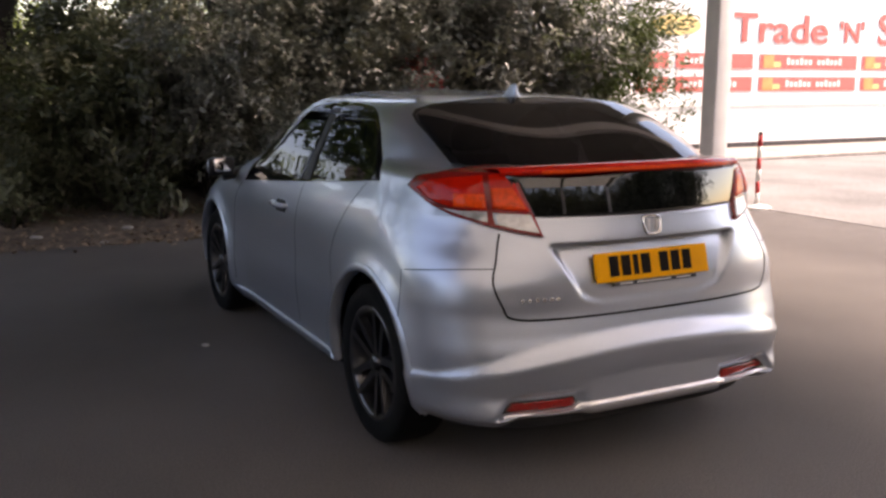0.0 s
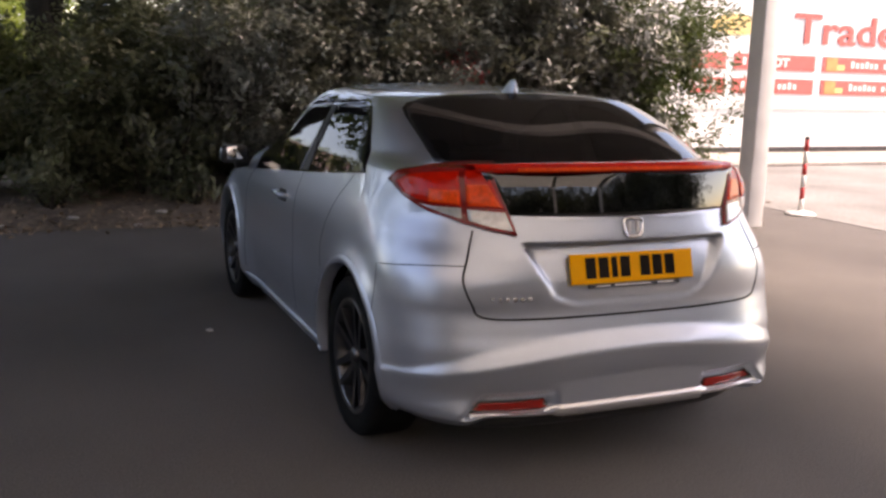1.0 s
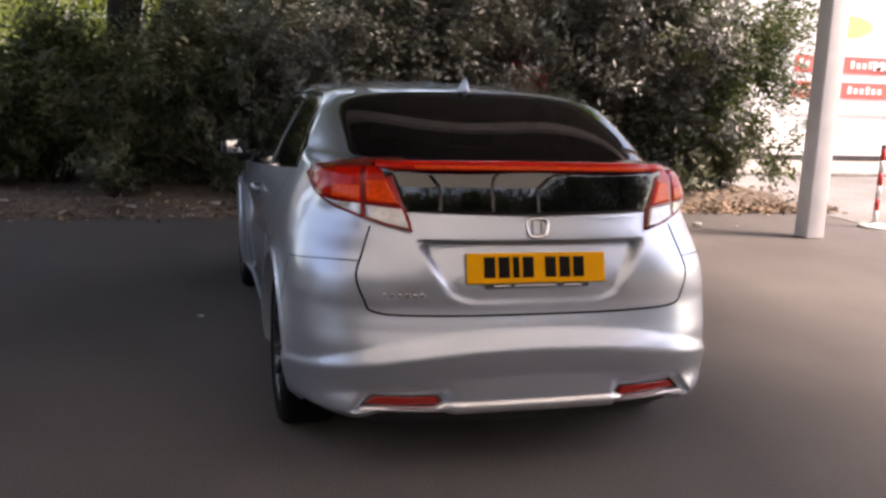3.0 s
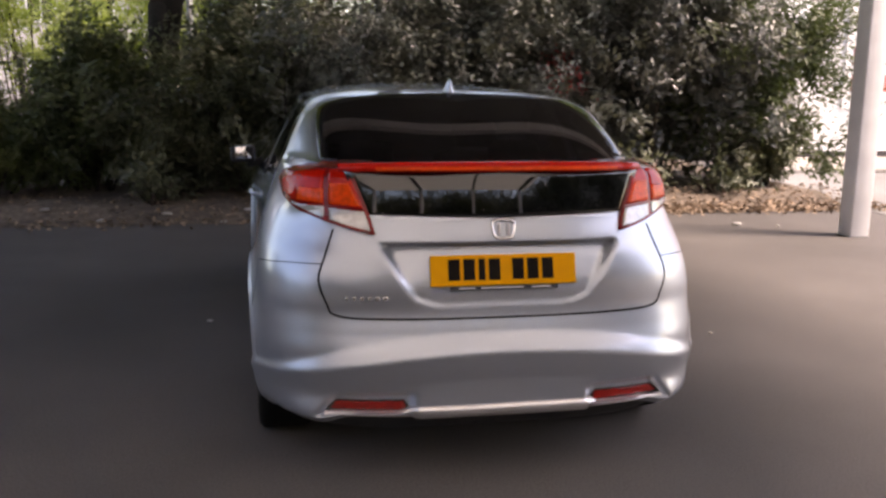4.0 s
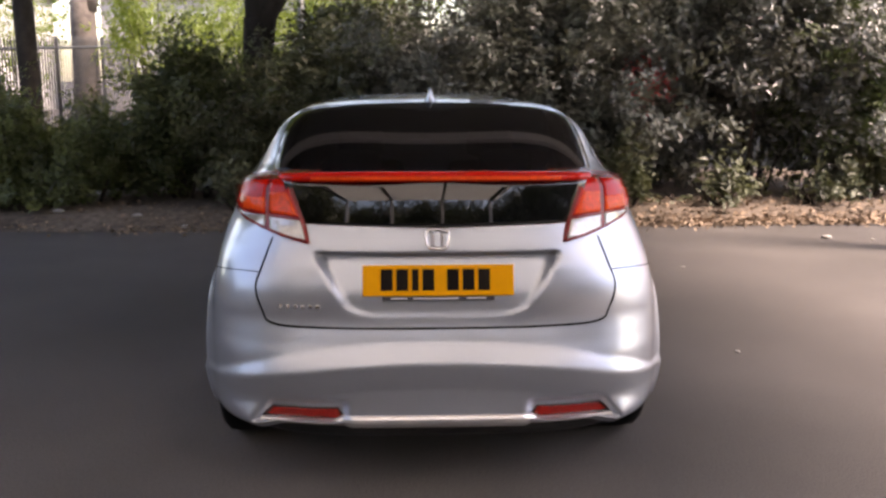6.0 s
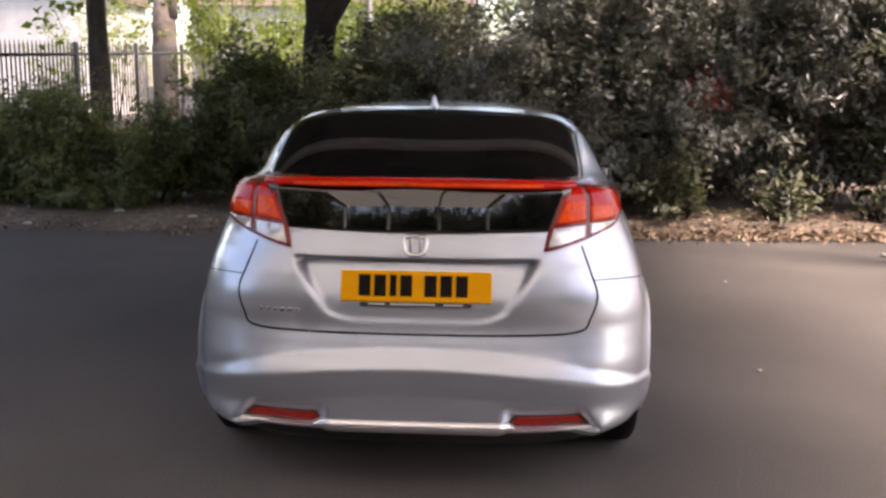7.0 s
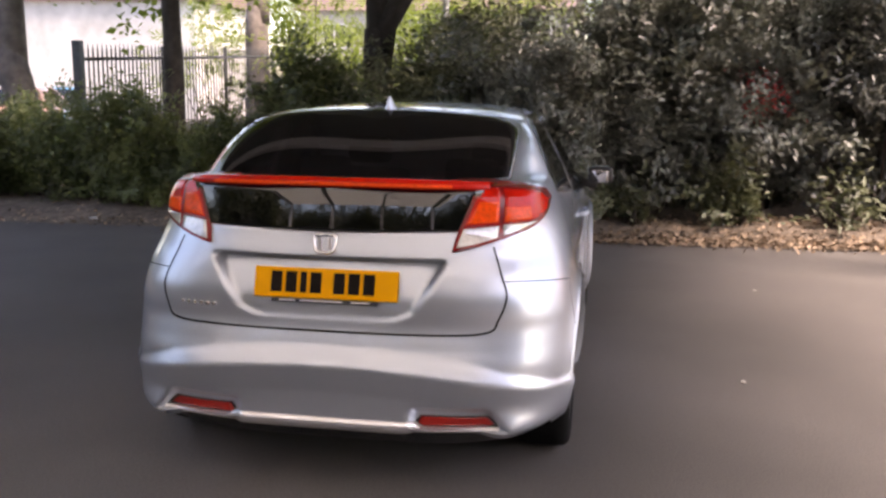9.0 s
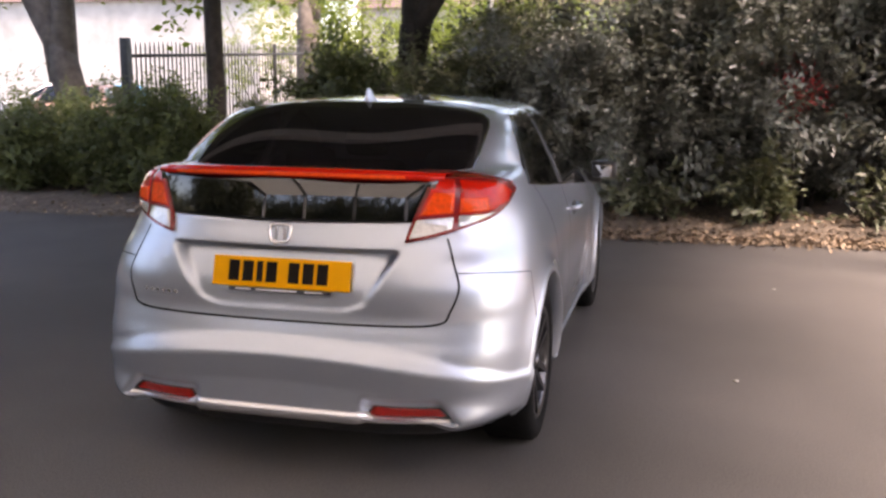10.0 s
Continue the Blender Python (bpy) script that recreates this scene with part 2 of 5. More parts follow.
def bed():
    verts, faces = [], []
    xs = np.arange(-16, 5.81, 0.1)
    ds = [0, 0.05, 0.12, 0.25, 0.45, 0.7, 1.0, 1.5, 2.2, 3.2, 4.5]
    for x in xs:
        for d in ds:
            v = Vector((x, bed_edge(x) + d, 0))
            h = 0.005 + 0.13 * step(0, 0.6, d) + (0.03 * noise.noise(v * 2.1) + 0.015 * noise.noise(v * 7)) * step(0, 0.2, d)
            verts.append((v.x, v.y, h))
    n = len(ds)
    for i in range(len(xs) - 1):
        for j in range(n - 1):
            a = i * n + j
            faces.append((a, a + n, a + n + 1, a + 1))
    return tagged(mesh_from("planting_bed", verts, faces, SOIL, True), "brown soil bed along the shrubs, strewn with dead leaves", "flower bed", kind="structure")


bed()


def bed_height(x, y):
    d = y - bed_edge(x)
    return 0.005 + 0.13 * step(0, 0.6, d) if d > 0 else 0.0


def leaf_mesh(name, pos, normal, size, material, parent=None, fold=0.25, wide=0.42, seed=1, droop=0.0, grow=None):
    """Many folded leaves: one mesh, four corners a leaf."""
    rng = np.random.default_rng(seed)
    n = len(pos)
    nn = normal / (np.linalg.norm(normal, axis=1, keepdims=True) + 1e-9)
    r = rng.normal(size=(n, 3))
    r[:, 2] -= droop
    if grow is not None:
        r = r * 0.6 + grow * 1.3
    a = np.cross(nn, np.cross(r, nn))
    a /= np.linalg.norm(a, axis=1, keepdims=True) + 1e-9
    b = np.cross(nn, a)
    s = size[:, None]
    base, tip = pos - a * s * 0.5, pos + a * s * 0.5 - nn * s * 0.12
    left = pos - a * s * 0.06 + b * s * wide * 0.5 + nn * s * fold * 0.3
    right = pos - a * s * 0.06 - b * s * wide * 0.5 + nn * s * fold * 0.3
    verts = np.stack([base, right, tip, left], 1).reshape(-1, 3)
    k = np.arange(n)[:, None] * 4
    faces = np.concatenate([k + np.array([[0, 1, 2]]), k + np.array([[0, 2, 3]])], 1).reshape(-1, 3)
    me = bpy.data.meshes.new(name)
    me.vertices.add(len(verts))
    me.vertices.foreach_set("co", verts.ravel())
    me.loops.add(faces.size)
    me.loops.foreach_set("vertex_index", faces.ravel().astype(np.int32))
    me.polygons.add(len(faces))
    me.polygons.foreach_set("loop_start", np.arange(0, faces.size, 3, dtype=np.int32))
    me.update(calc_edges=True)
    me.materials.append(material)
    ob = new(name, me)
    if parent:
        ob.parent = parent
    return ob


def clump_points(centres, radii, count, rng, shell=0.55):
    """Points in and on lumps, densest at the skin, with outward directions."""
    c, r = np.array(centres), np.array(radii)
    w = (r[:, 0] * r[:, 1] + r[:, 0] * r[:, 2] + r[:, 1] * r[:, 2])
    idx = rng.choice(len(c), count, p=w / w.sum())
    d = rng.normal(size=(count, 3))
    d /= np.linalg.norm(d, axis=1, keepdims=True)
    rad = shell + (1.08 - shell) * rng.random(count) ** 0.6
    return c[idx] + d * r[idx] * rad[:, None], d


def shrub(name, x, y, wx, wy, h, leaves, label, material=None, leaf=0.085, seed=1, lumps=26, low=0.15, category="shrub", group="shrubs behind the car park", lump=0.30, deep=0.05, per=34, loose=0.75, hollow=2.2, fill=0.85):
    """A shrub: branching stems and a crown of leaf sprays."""
    rng = np.random.default_rng(seed)
    root = empty(name, (0, 0, 0))
    z0 = bed_height(x, y)
    cs, rs = [], []
    for k in range(lumps):
        u, v = rng.random() * 2 - 1, rng.random() * 2 - 1
        w = (k + 0.5) / lumps
        top = 1 - 0.30 * abs(u) ** 2.5
        rr = h * lump * (0.55 + 0.6 * rng.random())
        rr = min(rr, 0.5 * wx + 0.1, 0.55 * wy + 0.1)
        zz = z0 + low + rr * 0.5 + w * max(0.05, (h * top - low - rr * 1.3))
        cs.append((x + u * (wx - rr * 0.6), y + v * max(0.05, wy - rr * 0.6), zz))
        rs.append((rr, rr * 0.95, rr * (0.75 + 0.3 * rng.random())))
    # most leaves sit in sprays on the lumps, the rest fill the dark inside
    ns = max(30, leaves // per)
    sp, sd = clump_points(cs, rs, int(ns * hollow), rng, 0.72)
    # hollows between the boughs stay dark
    open_ = np.array([noise.noise(Vector(q) * 1.5 + Vector((seed, 0, 0))) + 0.6 * noise.noise(Vector(q) * 3.6) for q in sp])
    pick = np.argsort(-open_)[:ns]
    sp, sd = sp[pick], sd[pick]
    which = rng.integers(0, ns, leaves)
    along = rng.random(leaves)[:, None]
    jit = rng.normal(size=(leaves, 3)) * leaf * loose * 0.8
    out_dir = sd * 0.8 + np.array([0, -0.1, 0.25]) + rng.normal(size=sd.shape) * 0.4
    face = np.array([0, -0.35, 0.75]) + rng.normal(size=sd.shape) * 0.45
    p = sp[which] + out_dir[which] * (along * leaf * loose * 4.2) + jit
    d = face[which] + rng.normal(size=(leaves, 3)) * 0.38
    grow = out_dir[which]
    n_in = leaves // 4
    inner, _ = clump_points(cs, [tuple(fill * q for q in r) for r in rs], n_in, rng, 0.2)
    p[:n_in] = inner
    keep = p[:, 2] > z0 + 0.03
    p, d, grow = p[keep], d[keep], grow[keep]
    size = leaf * (0.6 + 0.75 * rng.random(len(p)))
    leaf_mesh("foliage", p, d, size, material or LEAF_SHRUB, root, seed=seed + 5, droop=0.3, grow=grow, wide=0.38)
    for k in range(0, len(cs), max(1, len(cs) // 9)):
        c = Vector(cs[k])
        b = Vector((x + (c.x - x) * 0.35, y + (c.y - y) * 0.4, z0 - deep))
        m = (b + c) / 2 + Vector((rng.normal() * 0.08, rng.normal() * 0.08, 0.1))
        part("stem", tube(bmesh.new(), [b, m, c, c + (c - m) * 0.5], [0.022, 0.015, 0.009, 0.003], 5), TWIG, root)
    return tagged(root, label, category, group)


def crown(root, blobs, leaves, material, leaf, seed):
    rng = np.random.default_rng(seed)
    cs = [b[:3] for b in blobs]
    rs = [(b[3], b[3], b[3] * 0.7) for b in blobs]
    p, d = clump_points(cs, rs, leaves, rng, 0.3)
    d = d * 0.4 + rng.normal(size=d.shape) * 0.6 + np.array([0, 0, 0.5])
    ns = max(20, leaves // 16)
    sp, _ = clump_points(cs, rs, ns, rng, 0.2)
    p = sp[rng.integers(0, ns, leaves)] + rng.normal(size=(leaves, 3)) * 0.17
    leaf_mesh("crown", p, d, leaf * (0.6 + 0.8 * rng.random(leaves)), material, root, seed=seed + 3, wide=0.6)


def tree(x, y, r, fork, height, lean, limbs, label, bark=None, leaves=9000, seed=1, leaf=0.13, spread=2.4, z0=0.0, crown_low=3.2, low_sprays=0, dense=0):
    """A tree: tapered trunk, limbs that divide, and a leafy crown."""
    rng = random.Random(seed)
    root = empty("tree")
    bm = bmesh.new()
    f = Vector((x + lean[0], y + lean[1], fork))
    base = Vector((x, y, z0 - 0.05))
    pts = [base + (f - base) * t + Vector((0.03 * math.sin(5 * t), 0.02 * math.cos(4 * t), 0)) for t in (0, 0.08, 0.2, 0.4, 0.6, 0.8, 1.0)]
    tube(bm, pts, [r * 1.45, r * 1.15, r * 1.02, r * 0.95, r * 0.92, r * 0.90, r * 0.76], 14)
    blobs = []
    for dx, dy, rl in limbs:
        e = f + Vector((dx, dy, (height - fork) * 0.55))
        m = f + Vector((dx * 0.35, dy * 0.35, (height - fork) * 0.28))
        tube(bm, [f - Vector((0, 0, 0.5)), f + Vector((dx * 0.03, dy * 0.03, 0.05)), f + Vector((dx * 0.13, dy * 0.13, (height - fork) * 0.11)), m, e], [r * 0.86, r * 0.80, r * (rl + 0.04), r * rl * 0.85, r * rl * 0.55], 12)
        for k in range(4):
            a = rng.random() * 6.28
            s = spread * (0.5 + 0.6 * rng.random())
            tip = e + Vector((math.cos(a) * s, math.sin(a) * s, (height - e.z) * (0.2 + 0.7 * rng.random())))
            mid = (e + tip) / 2 + Vector((0, 0, 0.3))
            tube(bm, [e, mid, tip], [r * rl * 0.5, r * rl * 0.3, 0.012], 6)
            blobs.append((tip.x, tip.y, max(tip.z, crown_low + 0.8), 0.8 + 0.7 * rng.random()))
            blobs.append((mid.x, mid.y, max(mid.z, crown_low + 0.8), 0.7 + 0.5 * rng.random()))
    for k in range(int(low_sprays)):
        a, s = rng.random() * 6.28, spread * (0.35 + 0.6 * rng.random())
        c = Vector((f.x + math.cos(a) * s, f.y + abs(math.sin(a)) * s, crown_low + 0.2 + 0.9 * rng.random()))
        up = Vector((f.x + (c.x - f.x) * 0.3, f.y + (c.y - f.y) * 0.3, c.z + 0.9))
        tube(bm, [Vector((f.x, f.y, max(f.z, c.z + 0.4))), up, c], [0.03, 0.018, 0.005], 5)
        blobs.append((c.x, c.y, c.z, 0.3 + 0.25 * rng.random()))
    for k in range(dense):
        a, s = rng.random() * 6.28, spread * math.sqrt(rng.random())
        c = Vector((f.x + math.cos(a) * s, f.y + math.sin(a) * s * 0.8, 3.5 + 2.4 * rng.random()))
        mid = (c + f) / 2 + Vector((0, 0, 0.6))
        tube(bm, [f + Vector((0, 0, 0.6)), mid, c], [0.05, 0.025, 0.006], 5)
        blobs.append((c.x, c.y, c.z, 0.5 + 0.25 * rng.random()))
    part("trunk", bm, bark or BARK, root)
    crown(root, blobs, leaves, LEAF_TREE, leaf, seed + 11)
    return tagged(root, label, "tree", "trees behind the hedge")


SHRUB_LABEL = "dense evergreen shrub with dark leathery leaves in shade"
# paler leaf copies go to the stretches where more light falls
for k, (sx, sy, wx, wy, h, n) in enumerate(((-2.66, 7.9, 0.72, 0.8, 1.74, 26000), (-1.85, 7.5, 0.70, 0.7, 1.28, 18000), (-0.8, 7.6, 0.76, 0.9, 2.0, 26000), (0.25, 7.7, 0.9, 0.95, 2.25, 32000), (1.4, 8.1, 0.95, 1.05, 2.5, 40000), (2.6, 8.15, 1.05, 1.05, 3.2, 48000), (4.0, 7.9, 1.1, 1.05, 3.4, 48000), (5.25, 8.1, 1.08, 1.0, 3.2, 40000))):
    shrub("shrub", sx, sy, wx, wy, h, n, SHRUB_LABEL, LEAF_DEEP if k in (0, 7) else LEAF_DARK if k in (1, 2) else LEAF_PALE if k < 6 else LEAF_SHRUB, leaf=0.085 if k < 4 else 0.095, hollow=4.6, fill=0.66, seed=3 + k, lumps=int(26 + 9 * h), per=75, loose=1.05, low=0.1 if k < 2 else 0.38, lump=0.20)
for k, (sx, sy, h) in enumerate(((1.9, 10.6, 3.2), (3.8, 10.6, 3.9))):
    shrub("shrub", sx, sy, 1.3, 0.9, h, 16000, "tall leafy shrub behind the front row", None, 0.10, 40 + k, 24, low=0.1)
# unseen foliage row, added so the car's rear pane reflects something dark
for k, (sx, sy, h) in enumerate(((-15.0, -21.0, 6.4), (-10.0, -20.5, 6.4), (-5.0, -20.0, 6.4), (0.0, -20.0, 6.6), (5.0, -20.0, 6.4), (10.0, -20.5, 6.4))):
    shrub("unseen_shrub", sx, sy, 3.4, 2.6, h, 17000, "unseen dark foliage added across the car park to darken reflections", LEAF_DARK, 0.42, 140 + k, 60, low=0.0, group="shrubs across the car park")
for k, (hx, hh) in enumerate(((-9.6, 1.2), (-8.1, 1.2), (-6.7, 1.2), (-5.7, 1.28), (-4.75, 1.27), (-3.75, 1.08))):
    shrub("hedge_shrub", hx, 7.4, 1.0, 0.8, hh, 22000, "low bushy hedge with small dark green leaves", LEAF_HEDGE, 0.065, 20 + k, 30, low=0.0, group="low hedge")

tree(-4.77, 8.5, 0.13, 3.6, 7.5, (0.05, 0.1), ((0.5, 0.3, 0.7), (-0.6, 0.2, 0.7)), "slim brown tree trunk rising from the hedge", BARK_MID, seed=2, crown_low=2.6, low_sprays=6, dense=26, leaves=26000)
tree(-1.89, 8.24, 0.185, 2.22, 7.0, (0.0, 0.1), ((-0.15, 0.2, 0.74), (3.0, 0.3, 0.62)), "forked dark-barked tree rising from the shrubs", seed=3, crown_low=2.5, low_sprays=6, dense=26, leaves=26000)
tree(-6.98, 8.9, 0.25, 2.0, 8.0, (-0.42, 0.1), ((-3.1, 0.1, 0.76), (0.25, 0.2, 0.6)), "large pale-barked tree with a forked leaning trunk", BARK_PALE, seed=4, crown_low=2.1, low_sprays=5)
tree(-6.97, 17.1, 0.29, 3.4, 8.0, (0.1, 0.1), ((0.6, 0.3, 0.7), (-0.6, 0.2, 0.7)), "pale-barked tree standing beyond the fence", BARK_PALE, seed=5, crown_low=2.2, low_sprays=7)
for k, (tx, ty, w, h) in enumerate(((-3.6, 17.5, 1.2, 3.6), (-1.5, 16.5, 1.4, 4.2), (1.4, 15.0, 1.4, 4.8), (-13.5, 30.0, 2.6, 5.5), (-6.5, 27.0, 2.2, 5.5), (-1.5, 24.0, 2.2, 5.2), (3.4, 20.0, 2.0, 5.5), (-4.6, 14.2, 0.8, 3.5))):
    shrub("shrub", tx, ty, w, w, h, 3000 if k == 7 else 7000, "loose bright green shrub in sun beyond the fence", LEAF_TREE, 0.11, 60 + k, 22, low=0.9, group="shrubs beyond the fence", lump=0.16, deep=0.3)


# only the trunks show; their unseen crowns are added to shade the shrubs
tree(0.9, 10.2, 0.17, 3.4, 7.0, (0.1, 0.0), ((0.9, -0.6, 0.7), (-0.8, -0.5, 0.7), (0.2, 0.6, 0.6)), "dark tree trunk standing behind the shrubs", seed=51, leaves=16000, crown_low=3.4)
tree(3.9, 10.0, 0.18, 3.6, 7.2, (0.0, 0.1), ((0.9, -0.7, 0.7), (-0.9, -0.6, 0.7), (0.2, 0.5, 0.6)), "dark tree trunk standing behind the shrubs", seed=52, leaves=18000, crown_low=3.6)


def red_shrub():
    rng = np.random.default_rng(5)
    root = empty("red_leaved_shrub")
    p = np.array([2.55, 7.17, 1.46]) + rng.normal(size=(260, 3)) * np.array([0.15, 0.06, 0.13])
    p2 = np.array([2.44, 7.14, 1.28]) + rng.normal(size=(80, 3)) * np.array([0.08, 0.05, 0.05])
    p = np.concatenate([p, p2])
    leaf_mesh("foliage", p, rng.normal(size=p.shape) + np.array([0, -0.6, 0.5]), 0.07 * (0.6 + 0.7 * rng.random(len(p))), LEAF_RED, root, seed=9)
    bm = bmesh.new()
    for dx in (-0.08, 0.0, 0.1):
        tube(bm, [(2.5 + dx * 0.3, 7.2, 0.1), (2.47 + dx * 0.7, 7.18, 0.8), (2.50 + dx, 7.15, 1.4)], [0.012, 0.009, 0.003], 5)
    part("stem", bm, TWIG, root)
    return tagged(root, "thin shrub with a tuft of red leaves among dark foliage", "shrub")


red_shrub()
for k, (sx, h) in enumerate(((0.25, 1.3), (1.5, 1.2), (2.8, 1.2))):
    shrub("shrub", sx, 9.1, 0.75, 0.4, h, 9000, "dark shrub in the shade behind the front row", LEAF_DARK, 0.10, 81 + k, 18, low=0.0)
shrub("shrub", -0.75, 9.6, 0.9, 0.6, 2.3, 20000, "tall leafy shrub behind the front row", LEAF_DARK, 0.10, 78, 30, low=0.1)
shrub("shrub", 5.4, 7.6, 0.42, 0.45, 0.85, 8000, "low dark shrub at the end of the bed", LEAF_DARK, 0.085, 77, 20, low=0.05)
for k, (sx, sy, h, n) in enumerate(((1.25, 6.75, 0.45, 900), (2.25, 6.8, 0.55, 1200), (3.3, 6.9, 0.3, 450), (4.4, 6.95, 0.26, 300), (-0.6, 6.7, 0.4, 700), (-1.9, 6.65, 0.35, 600))):
    shrub("seedling", sx, sy, 0.32, 0.2, h, n, "small low plant at the foot of the shrubs", LEAF_DARK, 0.10, 90 + k, 8, low=0.0, category="plant", group="low plants")


def litter():
    """Dead leaves strewn along the edge of the bed."""
    rng = np.random.default_rng(8)
    n = 5600
    x = rng.uniform(-6.5, 6.2, n)
    keep = rng.random(n) < np.where(x > 0.4, 1.0, np.where(x > -3, 0.4, 0.2))
    x = x[keep]
    n = len(x)
    e = np.array([bed_edge(v) for v in x])
    y = e + np.where(rng.random(n) < 0.6, np.abs(rng.normal(0, 0.28, n)) - 0.12, rng.uniform(0, 1.2, n)) - 0.25 * (rng.random(n) < 0.06)
    z = np.array([bed_height(a, b) for a, b in zip(x, y)]) + 0.012 + 0.02 * rng.random(n)
    # a thick drift along the front edge where the sun reaches
    m = 2600
    x2 = rng.uniform(0.5, 6.3, m)
    y2 = np.array([bed_edge(v) for v in x2]) + rng.normal(0.06, 0.09, m)
    z2 = np.array([bed_height(a, b) for a, b in zip(x2, y2)]) + 0.012 + 0.03 * rng.random(m)
    x, y, z, n = np.concatenate([x, x2]), np.concatenate([y, y2]), np.concatenate([z, z2]), n + m
    d = rng.normal(size=(n, 3)) * 0.45 + np.array([0, 0, 1])
    ob = leaf_mesh("leaf_litter", np.stack([x, y, z], 1), d, 0.055 * (0.5 + 0.9 * rng.random(n)), LEAF_DRY, seed=12, wide=0.6)
    return tagged(ob, "dry brown leaves strewn along the bed", "leaf litter", kind="stuff")


litter()
for k, (sx, sy, r) in enumerate(((-1.16, 2.40, 0.022), (2.13, 4.09, 0.015), (1.73, 1.71, 0.016), (3.9, 5.4, 0.05), (-3.75, 6.55, 0.06), (4.3, 5.3, 0.02), (-2.35, 6.15, 0.045), (-1.75, 6.3, 0.05), (-1.2, 6.1, 0.035), (-0.95, 6.35, 0.055), (-0.35, 6.05, 0.04), (0.15, 6.2, 0.035), (-2.9, 6.4, 0.05), (-4.6, 6.2, 0.05))):
    bm = bmesh.new()
    bmesh.ops.create_icosphere(bm, subdivisions=2, radius=r)
    for v in bm.verts:
        v.co *= 1 + 0.35 * noise.noise(v.co * 40 + Vector((k, 0, 0)))
        v.co.z = max(-0.3 * r, v.co.z * 0.35)
    ob = finish(bm, "scrap", PAPER)
    ob.location = (sx, sy, 0.3 * r + bed_height(sx, sy))
    tagged(ob, "small pale scrap lying on the ground", "litter", "scraps on the ground")


def far_car(x, y, turn, paint, label):
    """A parked car far off: body, glazing and wheels."""
    root = empty("parked_car", (x, y, 0))
    bm = bmesh.new()
    prof = [(-2.0, 0.25), (-2.05, 0.6), (-1.9, 0.85), (-1.55, 1.0), (-1.1, 1.40), (0.3, 1.44), (1.05, 0.98), (1.85, 0.82), (2.0, 0.55), (1.95, 0.25)]
    rows = [[bm.verts.new((s * (0.84 if z < 1.0 else 0.84 - 0.45 * (z - 1.0)), yy, z)) for yy, z in prof] for s in (-1, 1)]
    n = len(prof)
    for k in range(n):
        bm.faces.new((rows[0][k], rows[0][(k + 1) % n], rows[1][(k + 1) % n], rows[1][k]))
    bm.faces.new(rows[0][::-1])
    bm.faces.new(rows[1])
    bmesh.ops.bevel(bm, geom=list(bm.edges), offset=0.05, segments=2, affect="EDGES")
    part("body", bm, paint, root)
    for s in (-1, 1):
        bm = bmesh.new()
        bm.faces.new([bm.verts.new((s * (0.848 - 0.45 * (z - 1.0)), yy, z)) for yy, z in ((-1.4, 1.02), (0.85, 1.02), (0.25, 1.36), (-1.05, 1.34))])
        part("side_window", bm, BLACK_GLOSS, root)
        for yy in (-1.3, 1.3):
            w = part("wheel", lathe(bmesh.new(), [(0.01, -0.1), (0.29, -0.1), (0.31, -0.06), (0.31, 0.06), (0.29, 0.1), (0.01, 0.1)], 20), RUBBER, root)
            w.location = (s * 0.78, yy, 0.31)
    for y0, z0, y1, z1 in ((-1.60, 1.02, -1.16, 1.37), (1.02, 1.02, 0.36, 1.41)):
        bm = bmesh.new()
        o = -0.035 if y0 < 0 else 0.035
        bm.faces.new([bm.verts.new((sx * w, yy + o, zz + 0.02)) for sx, w, yy, zz in ((-1, 0.74, y0, z0), (1, 0.74, y0, z0), (1, 0.6, y1, z1), (-1, 0.6, y1, z1))])
        part("screen", bm, BLACK_GLOSS, root)
    root.rotation_euler = (0, 0, radians(turn))
    return tagged(root, label, "car", "cars parked beyond the hedge")


far_car(-13.6, 18.4, 20, CAR_ORANGE, "pale orange car parked in the sun beyond the hedge")
far_car(-19.5, 25.5, 100, CAR_WHITE, "white car parked in the sun beyond the fence")
far_car(-15.0, 22.0, 30, CAR_BLUE, "blue car parked in the sun beyond the fence")


def house(x, y, w, d, h, wall, label, windows=True):
    root = empty("house", (x, y, 0))
    part("wall", boxed(-w / 2, w / 2, 0, d, 0, h), wall, root, smooth=False)
    bm = bmesh.new()
    v = [bm.verts.new(c) for c in ((-w / 2 - 0.3, -0.3, h), (w / 2 + 0.3, -0.3, h), (w / 2 + 0.3, d + 0.3, h), (-w / 2 - 0.3, d + 0.3, h), (-w / 2 - 0.3, d / 2, h + 2.2), (w / 2 + 0.3, d / 2, h + 2.2))]
    for f in ((0, 1, 5, 4), (2, 3, 4, 5), (1, 2, 5), (3, 0, 4), (3, 2, 1, 0)):
        bm.faces.new([v[i] for i in f])
    part("roof", bm, ROOF, root, smooth=False)
    k = 0
    xx = -w / 2 + 1.2
    while windows and xx < w / 2 - 1.0:
        for zz in (0.9, 3.5):
            if zz + 1.3 < h:
                win = part("window", boxed(xx, xx + 1.3, -0.03, 0.05, zz, zz + 1.25), CAR_WHITE, root, smooth=False)
                for a in (0.06, 0.69):
                    part("pane", boxed(xx + a, xx + a + 0.55, -0.036, -0.02, zz + 0.07, zz + 1.18), BLACK_GLOSS, win, smooth=False)
        xx += 2.6
        k += 1
    return tagged(root, label, "house")


house(-26, 38, 16, 8, 5.4, RENDERED, "pale rendered building with a plain wall across the road", False)
house(-8, 44, 14, 8, 5.4, BRICK, "pale brick house across the road behind trees")


